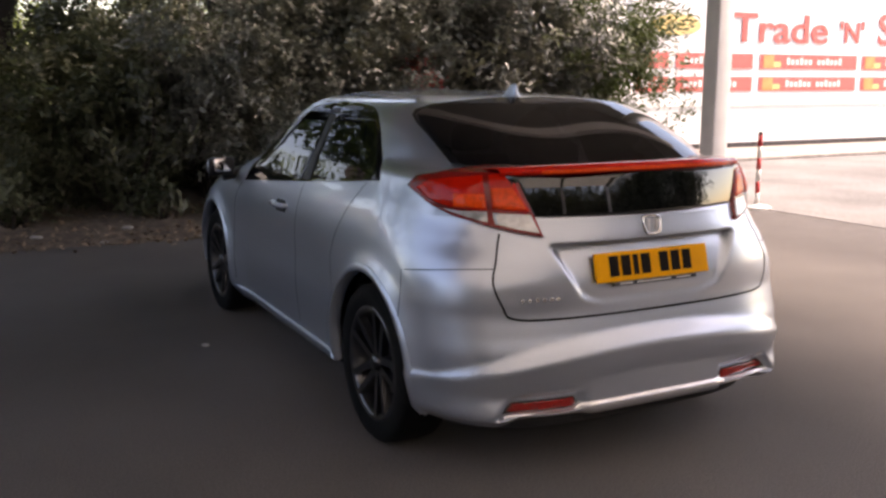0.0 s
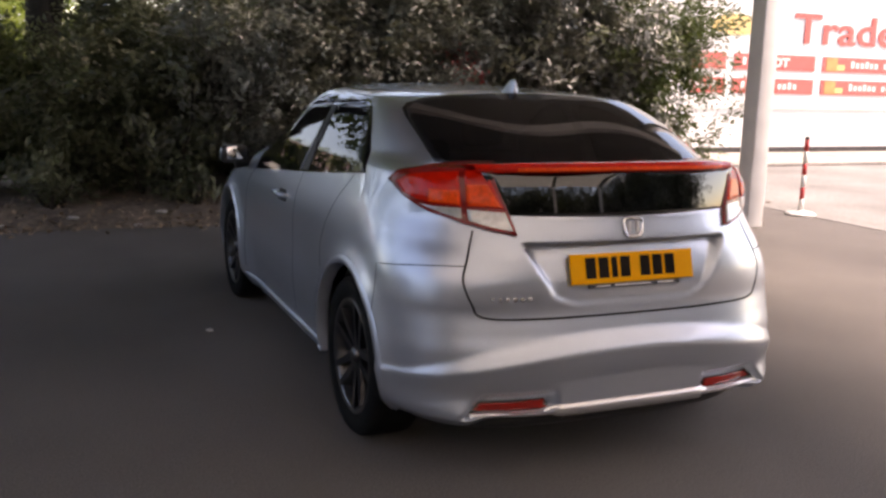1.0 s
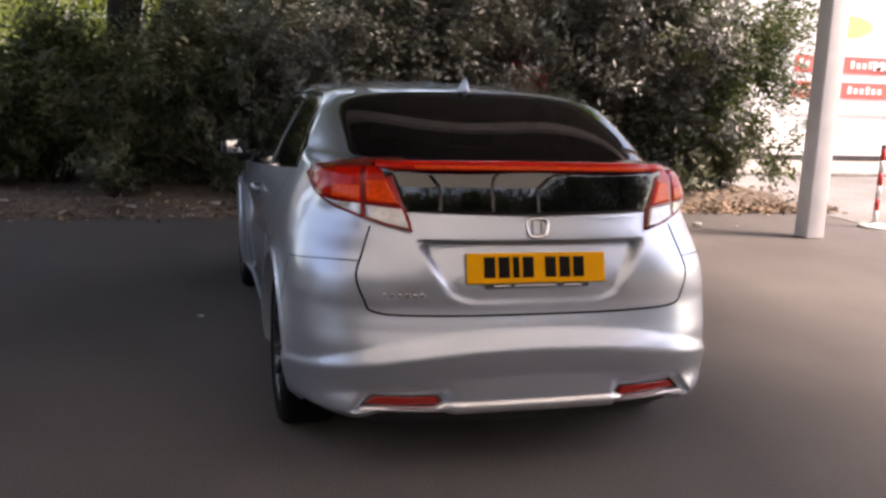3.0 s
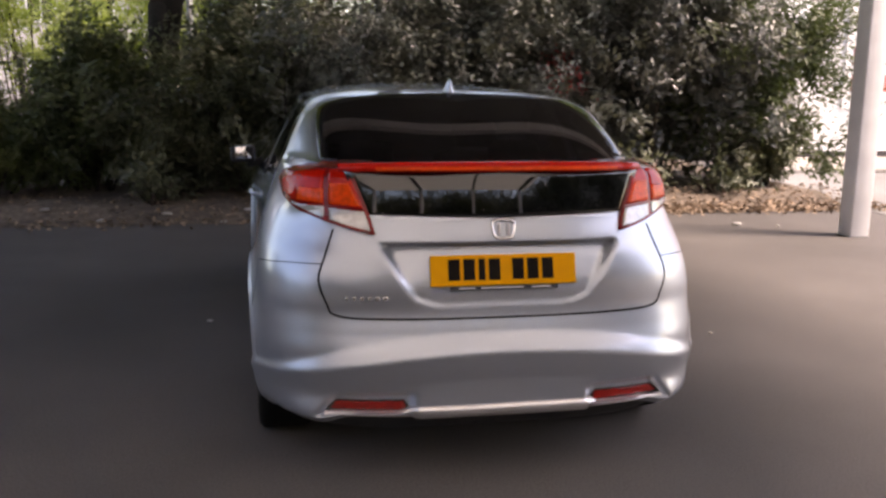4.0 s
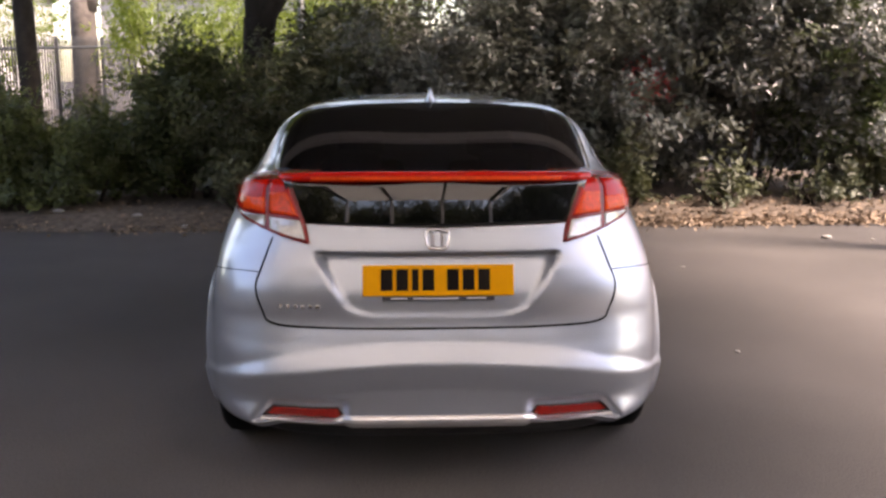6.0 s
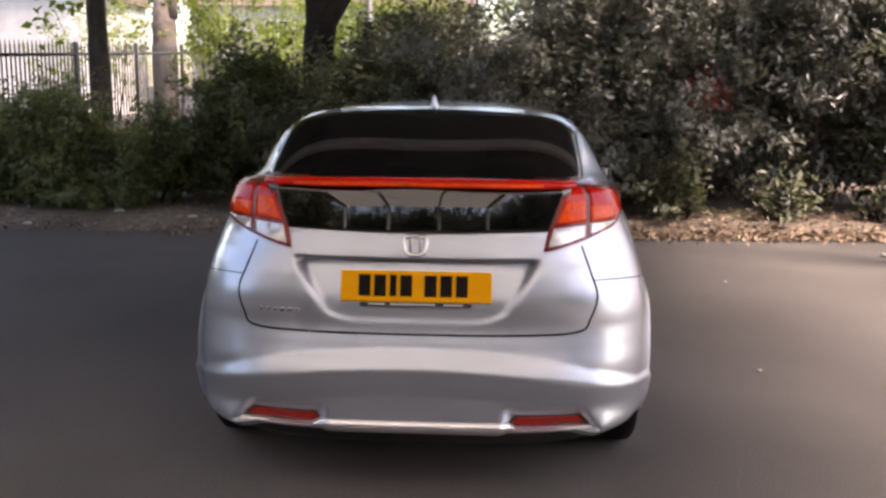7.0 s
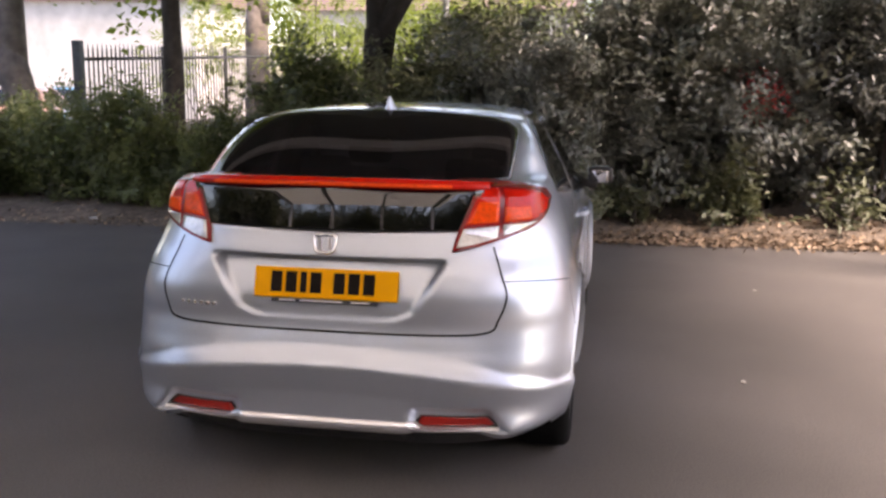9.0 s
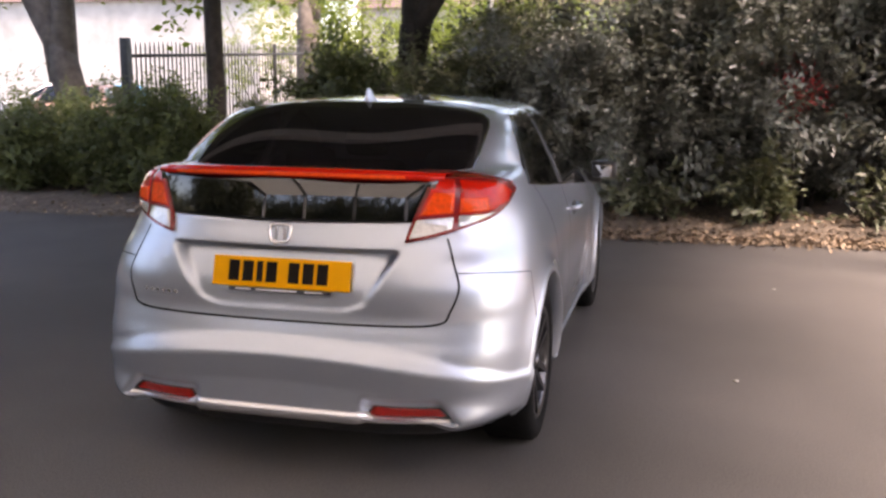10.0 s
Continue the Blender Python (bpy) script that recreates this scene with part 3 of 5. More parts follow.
def lamp_post(x, y):
    root = empty("lamp_post", (x, y, 0))
    part("column", tube(bmesh.new(), [(0, 0, 0), (0, 0, 1.2), (0, 0, 1.22), (0, 0, 6.2)], [0.085, 0.085, 0.06, 0.045], 16), IRON_GREY, root)
    part("lamp_head", boxed(-0.12, 0.12, -0.55, 0.05, 6.2, 6.32, bevel=0.04), IRON_GREY, root)
    return tagged(root, "plain grey steel lamp post behind the shrubs", "lamp post")


lamp_post(-1.9, 13.2)


def fence():
    root = empty("fence", (0, 0, 0))
    x, y0, y1 = -6.5, 9.2, 19.5
    part("end_post", boxed(x - 0.06, x + 0.06, y0 - 0.06, y0 + 0.06, 0, 2.12, bevel=0.008), IRON, root)
    y = y0 + 2.6
    while y < y1:
        part("post", boxed(x - 0.035, x + 0.035, y - 0.035, y + 0.035, 0, 2.05 + 0.04 * (y - y0), bevel=0.006), IRON, root)
        y += 2.6
    # the top line climbs with the ground beyond
    for z, climb in ((0.25, 0.0), (1.86, 0.04)):
        part("rail", tube(bmesh.new(), [(x, y0, z), (x, y1, z + climb * (y1 - y0))], [0.026, 0.026], 6), IRON, root)
    bm = bmesh.new()
    tube(bm, [(0, 0, 0.12), (0, 0, 1.98), (0, 0, 2.08)], [0.014, 0.014, 0.002], 6)
    first = part("picket", bm, IRON, root)
    first.location = (x, y0 + 0.14, 0)
    for k in range(1, 80):
        y = y0 + 0.14 + k * 0.128
        if y < y1:
            o = new("picket", first.data)
            o.parent, o.location = root, (x, y, 0)
            o.scale = (1, 1, (2.08 + 0.04 * (y - y0)) / 2.08)
    return tagged(root, "dark iron railing fence with pointed vertical bars", "fence")


fence()


def post(x, y, name, h=4.6):
    root = empty(name, (x, y, 0))
    part("shaft", boxed(-0.1, 0.1, -0.1, 0.1, 0, h, bevel=0.012), POLE, root)
    return tagged(root, "square white-painted steel post holding up the canopy", "post", "canopy posts")


for px, py in ((4.735, 4.7), (4.74, -11.9), (0.8, -11.9), (-3.2, -11.9), (-7.2, -11.9), (-5.1, -1.3)):
    post(px, py, "canopy_post")
# roof is out of view, inferred from the post; its edges set the shade
tagged(finish(boxed(-5.3, 5.4, -1.6, 6.25, 4.6, 5.0), "canopy_roof", SOFFIT, False), "flat grey canopy roof over the parking bays", "canopy", kind="structure")
# unseen beams, added for the pale band reflected in the rear glass
for by, half in ((-0.9, 0.15), (3.85, 0.17)):
    tagged(finish(boxed(-5.25, 5.35, by - half, by + half, 4.36, 4.597, bevel=0.01), "unseen_beam", POLE, False), "unseen pale beam added under the canopy roof for its reflection", "beam", kind="structure")
# unseen sheeting, added to light the car's rear and reflect cream
tagged(finish(boxed(-7.5, 5.4, -12.2, -1.62, 4.62, 4.64), "unseen_rooflight", ROOFLIGHT, False), "unseen translucent sheeting added along the canopy's edge to light the car", "rooflight", kind="structure")
# unseen rafters, added to divide the bright reflection in the pane
for rx in (-7.2, -3.2, 0.8, 4.74):
    tagged(finish(boxed(rx - 0.07, rx + 0.07, -11.78, -1.75, 4.38, 4.617, bevel=0.01), "unseen_rafter", IRON_GREY, False), "unseen grey rafter added under the rooflights for its reflection", "rafter", kind="structure")
# out-of-view foliage added at the sides to dim reflections and low light
for k, (sx, sy, h) in enumerate(((-12.5, -14.0, 8.6), (-15.0, -10.5, 8.6), (-15.5, -5.5, 3.0), (-15.5, -1.0, 2.8), (-15.5, 3.5, 4.4), (-15.0, 7.5, 4.4), (13.5, -13.0, 8.6), (11.0, -16.0, 8.6), (16.5, -10.0, 8.6))):
    shrub("unseen_shrub", sx, sy, 2.6, 2.6, h, 16000, "unseen dark foliage added beside the car park to block low light", LEAF_DARK, 0.34, 160 + k, 50, low=0.2, group="shrubs beside the car park")


def shop():
    x0, x1, y = 7.0, 45.0, 12.25
    tagged(finish(boxed(x0, x1, y, y + 8, 0.16, 6.5), "wall_shop", WALL_WHITE, False), "white-painted retail building wall in full sun", "wall", kind="structure")
    tagged(finish(boxed(x0, x1, y - 0.03, y + 0.2, 0, 0.16), "baseboard_shop", DARK_BASE, False), "dark brick base of the white wall", "wall base", kind="structure")
    tagged(finish(boxed(x0, x1, y - 2.2, y - 0.035, 0, 0.06, bevel=0.01), "pavement", CONCRETE, False), "pale concrete pavement along the building", "pavement", kind="structure")


shop()


def sign():
    """The shop's sign: red lettering over two rows of red panels, whose small print is plain bars."""
    y = 12.21
    board = empty("shop_sign", (14.0, y, 0))
    inv = Matrix.Translation((-14.0, -y, 0))

    def S(name, bm, material, label=""):
        ob = part(name, bm, material, board, label, False)
        ob.matrix_parent_inverse = inv
        return ob
    S("backing", boxed(9.6, 21.0, y, y + 0.038, 0.95, 3.7), WALL_WHITE)
    for text, x, z, size, ink, wide in (("Trade", 12.22, 2.29, 0.84, SIGN_RED, 1.42), ("'N'", 15.45, 2.33, 0.62, SIGN_RED, 1.15), ("S", 16.72, 2.30, 0.98, SIGN_RED, 1.15), ("MOT", 11.46, 1.80, 0.23, SIGN_WHITE, 1.35)):
        cu = bpy.data.curves.new("lettering", "FONT")
        cu.body, cu.size, cu.extrude = text, size, 0.01
        cu.offset = 0.012
        tmp = new("lettering", cu)
        dg = bpy.context.evaluated_depsgraph_get()
        me = bpy.data.meshes.new_from_object(tmp.evaluated_get(dg))
        bpy.data.objects.remove(tmp)
        me.materials.clear()
        me.materials.append(ink)
        ob = new("lettering", me)
        ob.parent = board
        ob.matrix_parent_inverse = inv
        ob.matrix_basis = Matrix.Translation((x, y - (0.014 if ink is SIGN_RED else 0.031), z)) @ pose(0, 0, 0, 90, 0, 0) @ Matrix.Diagonal((wide, 1, 1, 1))
    for x0, x1 in ((9.75, 10.55), (10.75, 12.86), (13.08, 16.08), (16.28, 19.3)):
        for z0, z1 in ((1.72, 2.03), (1.25, 1.55)):
            panel = S("panel", boxed(x0, x1, y - 0.02, y - 0.002, z0, z1), SIGN_RED)
            w = x1 - x0
            bars = [(0.03, 0.13, 0.06, 0.94, SIGN_ORANGE), (0.13, 0.20, 0.12, 0.5, SIGN_YELLOW)] if w > 2.5 else []
            b0, b1 = (0.26, 0.86) if w > 2.5 else (0.10, 0.30 if z0 > 1.5 else 0.74)
            step_w, k = 0.135 / w, 0
            while b0 < b1:
                if k % 7 != 6:
                    bars.append((b0, b0 + step_w * 0.66, 0.30, 0.78 if k % 3 == 0 else 0.66, SIGN_WHITE))
                b0, k = b0 + step_w, k + 1
            for bx0, bx1, bz0, bz1, m in bars:
                part("print_bar", boxed(x0 + bx0 * w, x0 + bx1 * w, y - 0.026, y - 0.019, z0 + bz0 * (z1 - z0), z0 + bz1 * (z1 - z0)), m, panel, smooth=False)
    bm = bmesh.new()
    tube(bm, [(10.75, y - 0.012, 2.58), (10.75, y + 0.0, 2.58)], [0.62, 0.62], 32)
    for v in bm.verts:
        v.co.z = 2.58 + (v.co.z - 2.58) * 0.33
    S("emblem_shape", bm, SIGN_YELLOW)
    return tagged(board, "large white shop sign with red lettering and red panels", "sign")


sign()


def bollard():
    root = empty("barrier_post", (5.93, 5.2, 0))
    bm = bmesh.new()
    lathe_z = [(0.16, 0.0), (0.17, 0.015), (0.15, 0.03), (0.05, 0.045), (0.035, 0.06)]
    seg = 24
    rings = [[bm.verts.new((r * math.cos(6.2832 * k / seg), r * math.sin(6.2832 * k / seg), z)) for k in range(seg)] for r, z in lathe_z]
    for a, b in zip(rings, rings[1:]):
        for k in range(seg):
            bm.faces.new((a[k], a[(k + 1) % seg], b[(k + 1) % seg], b[k]))
    part("base", bm, STRIPE_WHITE, root, "white weighted base")
    z = 0.05
    k = 0
    while z < 0.86:
        bm = tube(bmesh.new(), [(0, 0, z), (0, 0, z + 0.135)], [0.026, 0.026], 14)
        part("band", bm, (STRIPE_WHITE, STRIPE_RED)[k % 2], root)
        z += 0.135
        k += 1
    part("cap", tube(bmesh.new(), [(0, 0, z), (0, 0, z + 0.03)], [0.03, 0.018], 14), BLACK_PLASTIC, root)
    return tagged(root, "red and white striped portable barrier post on a flat base", "bollard")


bollard()


# ---- the car ----
from mathutils.bvhtree import BVHTree

U = list(range(21))
Z_OF = curve_of(U, (0.225, 0.27, 0.34, 0.42, 0.50, 0.58, 0.66, 0.74, 0.82, 0.90, 0.98, 1.05, 1.12, 1.145, 1.235, 1.32, 1.375, 1.40, 1.415, 1.424, 1.427))
W_OF = curve_of(U, (0.85, 0.875, 0.885, 0.889, 0.889, 0.887, 0.884, 0.878, 0.868, 0.850, 0.822, 0.792, 0.764, 0.750, 0.702, 0.650, 0.577, 0.46, 0.32, 0.16, 0.0))
R_OF = curve_of(U, (-0.01, -0.045, -0.045, -0.046, -0.041, -0.018, 0.000, -0.005, 0.003, 0.018, 0.040, 0.050, 0.068, 0.30, 0.52, 0.745, 0.92, 1.09, 1.36, 1.63, 1.92))
YR_OF = curve_of(U, (0.70, 0.70, 0.70, 0.70, 0.70, 0.70, 0.70, 0.70, 0.72, 0.74, 0.78, 0.86, 0.95, 1.05, 1.15, 1.33, 1.5, 1.6, 1.7, 1.82, 1.92))
N_OF = curve_of(U, (3.75, 3.75, 3.75, 3.75, 3.75, 3.75, 3.75, 3.5, 3.15, 2.8, 2.7, 2.8, 3.1, 3.7, 4.3, 5.0, 4.8, 3.8, 2.9, 2.4, 2))
F_OF = curve_of(U, (4.05, 4.18, 4.22, 4.23, 4.23, 4.22, 4.18, 4.1, 3.95, 3.6, 3.25, 3.0, 2.84, 2.78, 2.57, 2.36, 2.2, 2.12, 2.05, 1.98, 1.92))
YF_OF = curve_of(U, (3.3, 3.3, 3.3, 3.3, 3.3, 3.3, 3.3, 3.2, 3.0, 2.75, 2.45, 2.2, 2.1, 2.08, 2.03, 1.98, 1.95, 1.94, 1.93, 1.925, 1.92))
WHEEL_R, AXLES, WHEEL_Z, ARCH = 0.33, (0.70, 3.20), 0.33, 0.385
NR, NS, NF, SUBS = 110, 76, 40, 8


def ring(u):
    """One level of the body's outline: right half from the rear centre to the nose, then mirrored."""
    z, w, r, yr, n, f, yf = Z_OF(u), W_OF(u), R_OF(u), YR_OF(u), N_OF(u), F_OF(u), YF_OF(u)
    half = []
    for k in range(NR + 1):
        # even steps across the rear, closing up round the corner
        a = (math.pi / 2) * (k / NR)
        s, c = math.sin(a), math.cos(a)
        m = (s ** n + c ** n) ** (-1 / n)
        half.append((w * s * m, yr - (yr - r) * c * m, z))
    for k in range(1, NS + 1):
        half.append((w, yr + (yf - yr) * k / NS, z))
    for k in range(1, NF + 1):
        a = (math.pi / 2) * (k / NF)
        s, c = math.cos(a), math.sin(a)
        m = (s ** 2.6 + c ** 2.6) ** (-1 / 2.6)
        half.append((w * s * m, yf + (f - yf) * c * m, z))
    return half + [(-x, y, z) for x, y, z in half[-2:0:-1]]


def shape(v):
    """The finer forms of the bodywork: arches, plate recess, bumper curve, side tuck."""
    x, y, z = v
    ax, sx = abs(x), (1 if x >= 0 else -1)
    # front narrows, sides tuck in between the wheels
    if ax > 0.3:
        k = step(0.3, 0.75, ax)
        x -= sx * k * 0.025 * step(2.6, 4.2, y)
        x -= sx * k * 0.028 * step(0.62, 0.32, z) * step(1.0, 1.3, y) * step(2.85, 2.55, y)
        x -= sx * k * 0.018 * math.exp(-((z - 0.62) / 0.13) ** 2) * step(0.9, 1.5, y) * step(3.0, 2.5, y)
        for ya in AXLES:
            d = math.hypot(y - ya, z - WHEEL_Z)
            x += sx * k * 0.022 * math.exp(-((d - ARCH) / 0.06) ** 2)
    # the tailgate's upper half sits in from the shoulders
    if y < 0.95 and z > 1.10:
        x *= 1 - 0.052 * step(1.10, 1.16, z) * step(1.40, 1.30, z) * step(0.95, 0.60, y)
    # sills reach lower than the bumpers
    z -= 0.035 * step(0.33, 0.225, z) * step(1.12, 1.24, y) * step(2.80, 2.70, y)
    # the bumper's corners turn under
    if y < 0.56 and z < 0.38 and ax > 0.4:
        x -= sx * 0.042 * min(1.0, (0.38 - z) / 0.155) ** 1.7 * step(0.56, 0.30, y) * step(0.4, 0.7, ax)
    # number-plate recess in the tailgate
    if y < 0.2 and 0.62 < z < 0.95:
        edge = 0.32 + 0.11 * max(0.0, min(1.0, (z - 0.69) / 0.19)) - 0.10 * step(0.715, 0.655, z) ** 2
        m = step(edge + 0.012, edge - 0.012, ax) * step(0.889, 0.880, z) * step(0.652, 0.680, z)
        y += m * (0.004 + 0.040 * max(0.0, min(1.0, (z - 0.66) / 0.22)))
    # the bumper's crease: a ledge over a sharp edge that runs down towards the corners
    if y < 0.62 and 0.2 < z < 0.70:
        zc = 0.507 - 0.106 * min(1.0, ax / 0.88) ** 2.0
        gx, gy = (ax / 0.9) ** 3.6, ((0.7 - y) / 0.75) ** 3.6
        g = math.hypot(gx, gy) + 1e-6
        zu = zc + 0.064 - 0.046 * min(1.0, ax / 0.84) ** 5
        tall = 0.023 - 0.005 * min(1.0, ax / 0.84) ** 3
        if z >= zc:
            over = tall * max(0.0, min(1.0, (zu - z) / (zu - zc)))
        else:
            over = tall * max(0.0, 1 - (zc - z) / 0.10)
        over *= step(0.50, 0.28, y)
        over += 0.045 * step(0.38, 0.26, z) * step(0.58, 0.70, ax) * step(0.45, 0.2, y)
        x, y = x + sx * 0.45 * over * gx / g, y - over * gy / g
    # the lamps stand proud at the corners
    if y < 0.75 and 0.85 < z < 1.22:
        r = math.hypot((ax - 0.70) * 0.8 + (y - 0.30) * 0.6, 0)
        over = 0.036 * math.exp(-(r / 0.14) ** 2) * math.exp(-((z - 1.06) / 0.075) ** 2)
        x, y = x + sx * over * 0.62, y - over * 0.78
    # seat of the upright pane
    if y < 0.35 and 0.98 < z < 1.13 and ax < 0.56:
        y += 0.020 * step(0.985, 0.995, z) * step(1.128, 1.118, z) * step(-0.02, -0.05, ax - 0.472 - 0.5 * (z - 0.985))
    # slots of the reflectors
    if y < 0.3 and z < 0.40:
        end = 0.655 + 0.9 * (0.30 - z)
        m = step(0.315, 0.345, ax) * step(end + 0.015, end - 0.02, ax) * step(0.262, 0.272, z) * step(0.372, 0.338, z)
        y += 0.036 * m
        z += (0.012 + 0.016 * step(0.70, 0.60, ax)) * step(0.31, 0.225, z) * step(0.48, 0.32, y)
        # valance rises in the middle
        z += 0.020 * step(0.64, 0.50, ax) * step(0.31, 0.225, z)
    return (x, y, z)


def body_surface():
    verts, faces, grid = [], [], []
    us = np.linspace(0, 19.85, 20 * SUBS)
    for u in us:
        row = []
        for p in ring(u):
            row.append(len(verts))
            verts.append(shape(p))
        grid.append(row)
    n = len(grid[0])
    for a, b in zip(grid, grid[1:]):
        for k in range(n):
            faces.append((a[k], b[k], b[(k + 1) % n], a[(k + 1) % n]))
    apex = len(verts)
    verts.append((0, 1.92, Z_OF(20)))
    for k in range(n):
        faces.append((grid[-1][k], apex, grid[-1][(k + 1) % n]))
    return verts, faces


BV, BF = body_surface()
CX = 0.001
BV = [(x + CX, y, z) for x, y, z in BV]
# clean wheel arches: corners near the arch line move on to it
for i, (x, y, z) in enumerate(BV):
    if abs(x) > 0.5:
        for ya in AXLES:
            d = math.hypot(y - ya, z - WHEEL_Z)
            if abs(d - ARCH) < 0.017 and z > 0.12:
                BV[i] = (x, ya + (y - ya) * ARCH / d, WHEEL_Z + (z - WHEEL_Z) * ARCH / d)
BVH = BVHTree.FromPolygons([Vector(v) for v in BV], BF)
BN = np.zeros((len(BV), 3))
for f in BF:
    p = [Vector(BV[i]) for i in f]
    nrm = (p[2] - p[0]).cross(p[-1] - p[1]) if len(f) == 4 else (p[1] - p[0]).cross(p[2] - p[0])
    for i in f:
        BN[i] += nrm
BN /= np.linalg.norm(BN, axis=1, keepdims=True) + 1e-12
if BN[40] @ np.array([0, -1, 0]) < 0:
    BN = -BN
    BF = [tuple(reversed(f)) for f in BF]


def inside(poly, u, v):
    hit, j = False, len(poly) - 1
    for i in range(len(poly)):
        (ui, vi), (uj, vj) = poly[i], poly[j]
        if (vi > v) != (vj > v) and u < (uj - ui) * (v - vi) / (vj - vi) + ui:
            hit = not hit
        j = i
    return hit


def skin(name, keep, parent, material, label=""):
    """A piece of the body's surface as its own mesh, shaded as one with its neighbours."""
    chosen = [f for f in BF if keep(f)]
    used = sorted({i for f in chosen for i in f})
    at = {i: k for k, i in enumerate(used)}
    ob = mesh_from(name, [BV[i] for i in used], [tuple(at[i] for i in f) for f in chosen], material, True, parent)
    ob.data.normals_split_custom_set_from_vertices([tuple(BN[i]) for i in used])
    if label:
        ob["label"] = label
    return ob


def smooth_loop(pts, per=6, closed=True):
    """Catmull-Rom through 2D or 3D points."""
    out, n = [], len(pts)
    rng = range(n) if closed else range(n - 1)
    for i in rng:
        g = (lambda j: Vector(pts[j % n])) if closed else (lambda j: Vector(pts[min(max(j, 0), n - 1)]))
        p0, p1, p2, p3 = g(i - 1), g(i), g(i + 1), g(i + 2)
        for k in range(per):
            t = k / per
            out.append(0.5 * (2 * p1 + (p2 - p0) * t + (2 * p0 - 5 * p1 + 4 * p2 - p3) * t * t + (3 * p1 - p0 - 3 * p2 + p3) * t ** 3))
    if not closed:
        out.append(Vector(pts[-1]))
    return out


def on_body(p, way, off):
    """The place on the body met by a ray that comes along way through p."""
    hit, nrm, _, _ = BVH.ray_cast(Vector(p) - way * 2.0, way)
    if hit is None:
        hit, nrm, _, _ = BVH.find_nearest(Vector(p))
    if nrm.dot(way) > 0:
        nrm = -nrm
    return hit + nrm * off, nrm


def drape(poly, way, off=0.003, cols=14, rows=12, rim=0.012, even=0.0, fair=False):
    """A panel cut to an outline (3D points, seen along way) and laid on the bodywork, with a turned-in rim."""
    way = Vector(way).normalized()
    right = way.cross(Vector((0, 0, 1))).normalized()
    up = right.cross(way)
    org = sum((Vector(p) for p in poly), Vector()) / len(poly)
    q = [((Vector(p) - org).dot(right), (Vector(p) - org).dot(up)) for p in poly]
    vs = sorted({round(v, 5) for _, v in q} | set(np.linspace(min(v for _, v in q), max(v for _, v in q), rows + 1)))
    lines = []
    for v in vs:
        v = min(max(v, vs[0] + 1e-5), vs[-1] - 1e-5)
        hits = []
        for (u0, v0), (u1, v1) in zip(q, q[1:] + q[:1]):
            if (v0 <= v < v1) or (v1 <= v < v0):
                hits.append(u0 + (u1 - u0) * (v - v0) / (v1 - v0))
        if len(hits) >= 2:
            lines.append((v, min(hits), max(hits)))
    bm = bmesh.new()
    grid = []
    for v, a, b in lines:
        row = []
        for k in range(cols + 1):
            p = org + right * (a + (b - a) * k / cols) + up * v
            h, nr = on_body(p, way, off)
            row.append(bm.verts.new(h))
        grid.append(row)
    for r0, r1 in zip(grid, grid[1:]):
        for k in range(cols):
            bm.faces.new((r0[k], r0[k + 1], r1[k + 1], r1[k]))
    if even:
        # one smooth sheet, bowed both ways and leaning forward
        for v in (v for r in grid for v in r):
            dz = v.co.z - 1.053
            v.co.y = even + 0.36 * (v.co.x - CX) ** 2 + 0.19 * dz + 0.35 * dz * dz
    if fair:
        # one fair sheet, bowed across and along
        pts = np.array([v.co for r in grid for v in r])
        x, z = (pts[:, 0] - CX) / 0.6, (pts[:, 2] - 1.25) / 0.1
        A = np.stack([x * 0 + 1, x ** 2, x ** 4, z, z ** 2, z * x ** 2], 1)
        y = A @ np.linalg.lstsq(A, pts[:, 1], rcond=None)[0]
        y -= max(0.0, np.percentile(y - pts[:, 1], 99))
        for v, t in zip((v for r in grid for v in r), y):
            v.co.y = t
    if rim:
        edge = grid[0] + [r[-1] for r in grid[1:]] + grid[-1][-2::-1] + [r[0] for r in grid[-2:0:-1]]
        low = [bm.verts.new(v.co + way * rim) for v in edge]
        for i in range(len(edge)):
            j = (i + 1) % len(edge)
            bm.faces.new((edge[j], edge[i], low[i], low[j]))
    bmesh.ops.remove_doubles(bm, verts=bm.verts, dist=0.0003)
    return bm


def seam(pts, way, width=0.006, off=0.0012, closed=False):
    """A narrow dark gap along a line on the bodywork."""
    way = Vector(way).normalized()
    p = smooth_loop(pts, 10, closed)
    on = [on_body(v, way, off) for v in p]
    bm = bmesh.new()
    rows = []
    for i, (h, nr) in enumerate(on):
        d = (on[min(i + 1, len(on) - 1)][0] - on[max(i - 1, 0)][0]).normalized()
        s = d.cross(nr).normalized() * width / 2
        rows.append((bm.verts.new(h + s), bm.verts.new(h - s)))
    for a, b in zip(rows, rows[1:]):
        bm.faces.new((a[0], a[1], b[1], b[0]))
    return bm


# outlines, for the right side or across the rear
HALF_GLASS = [(0.622, 0, 1.143), (0.622, 0, 1.19), (0.619, 0, 1.25), (0.614, 0, 1.298), (0.600, 0, 1.328), (0.565, 0, 1.350), (0.490, 0, 1.369), (0.345, 0, 1.383), (0.2, 0, 1.390)]
GLASS_LINE = HALF_GLASS + [(0, 0, 1.395)] + [(-x, y, z) for x, y, z in HALF_GLASS[::-1]]
LOWER_LINE = [(-0.490, 0, 0.985), (-0.2, 0, 0.992), (0.2, 0, 0.992), (0.490, 0, 0.985), (0.556, 0, 1.134), (0.25, 0, 1.138), (-0.25, 0, 1.138), (-0.556, 0, 1.134)]
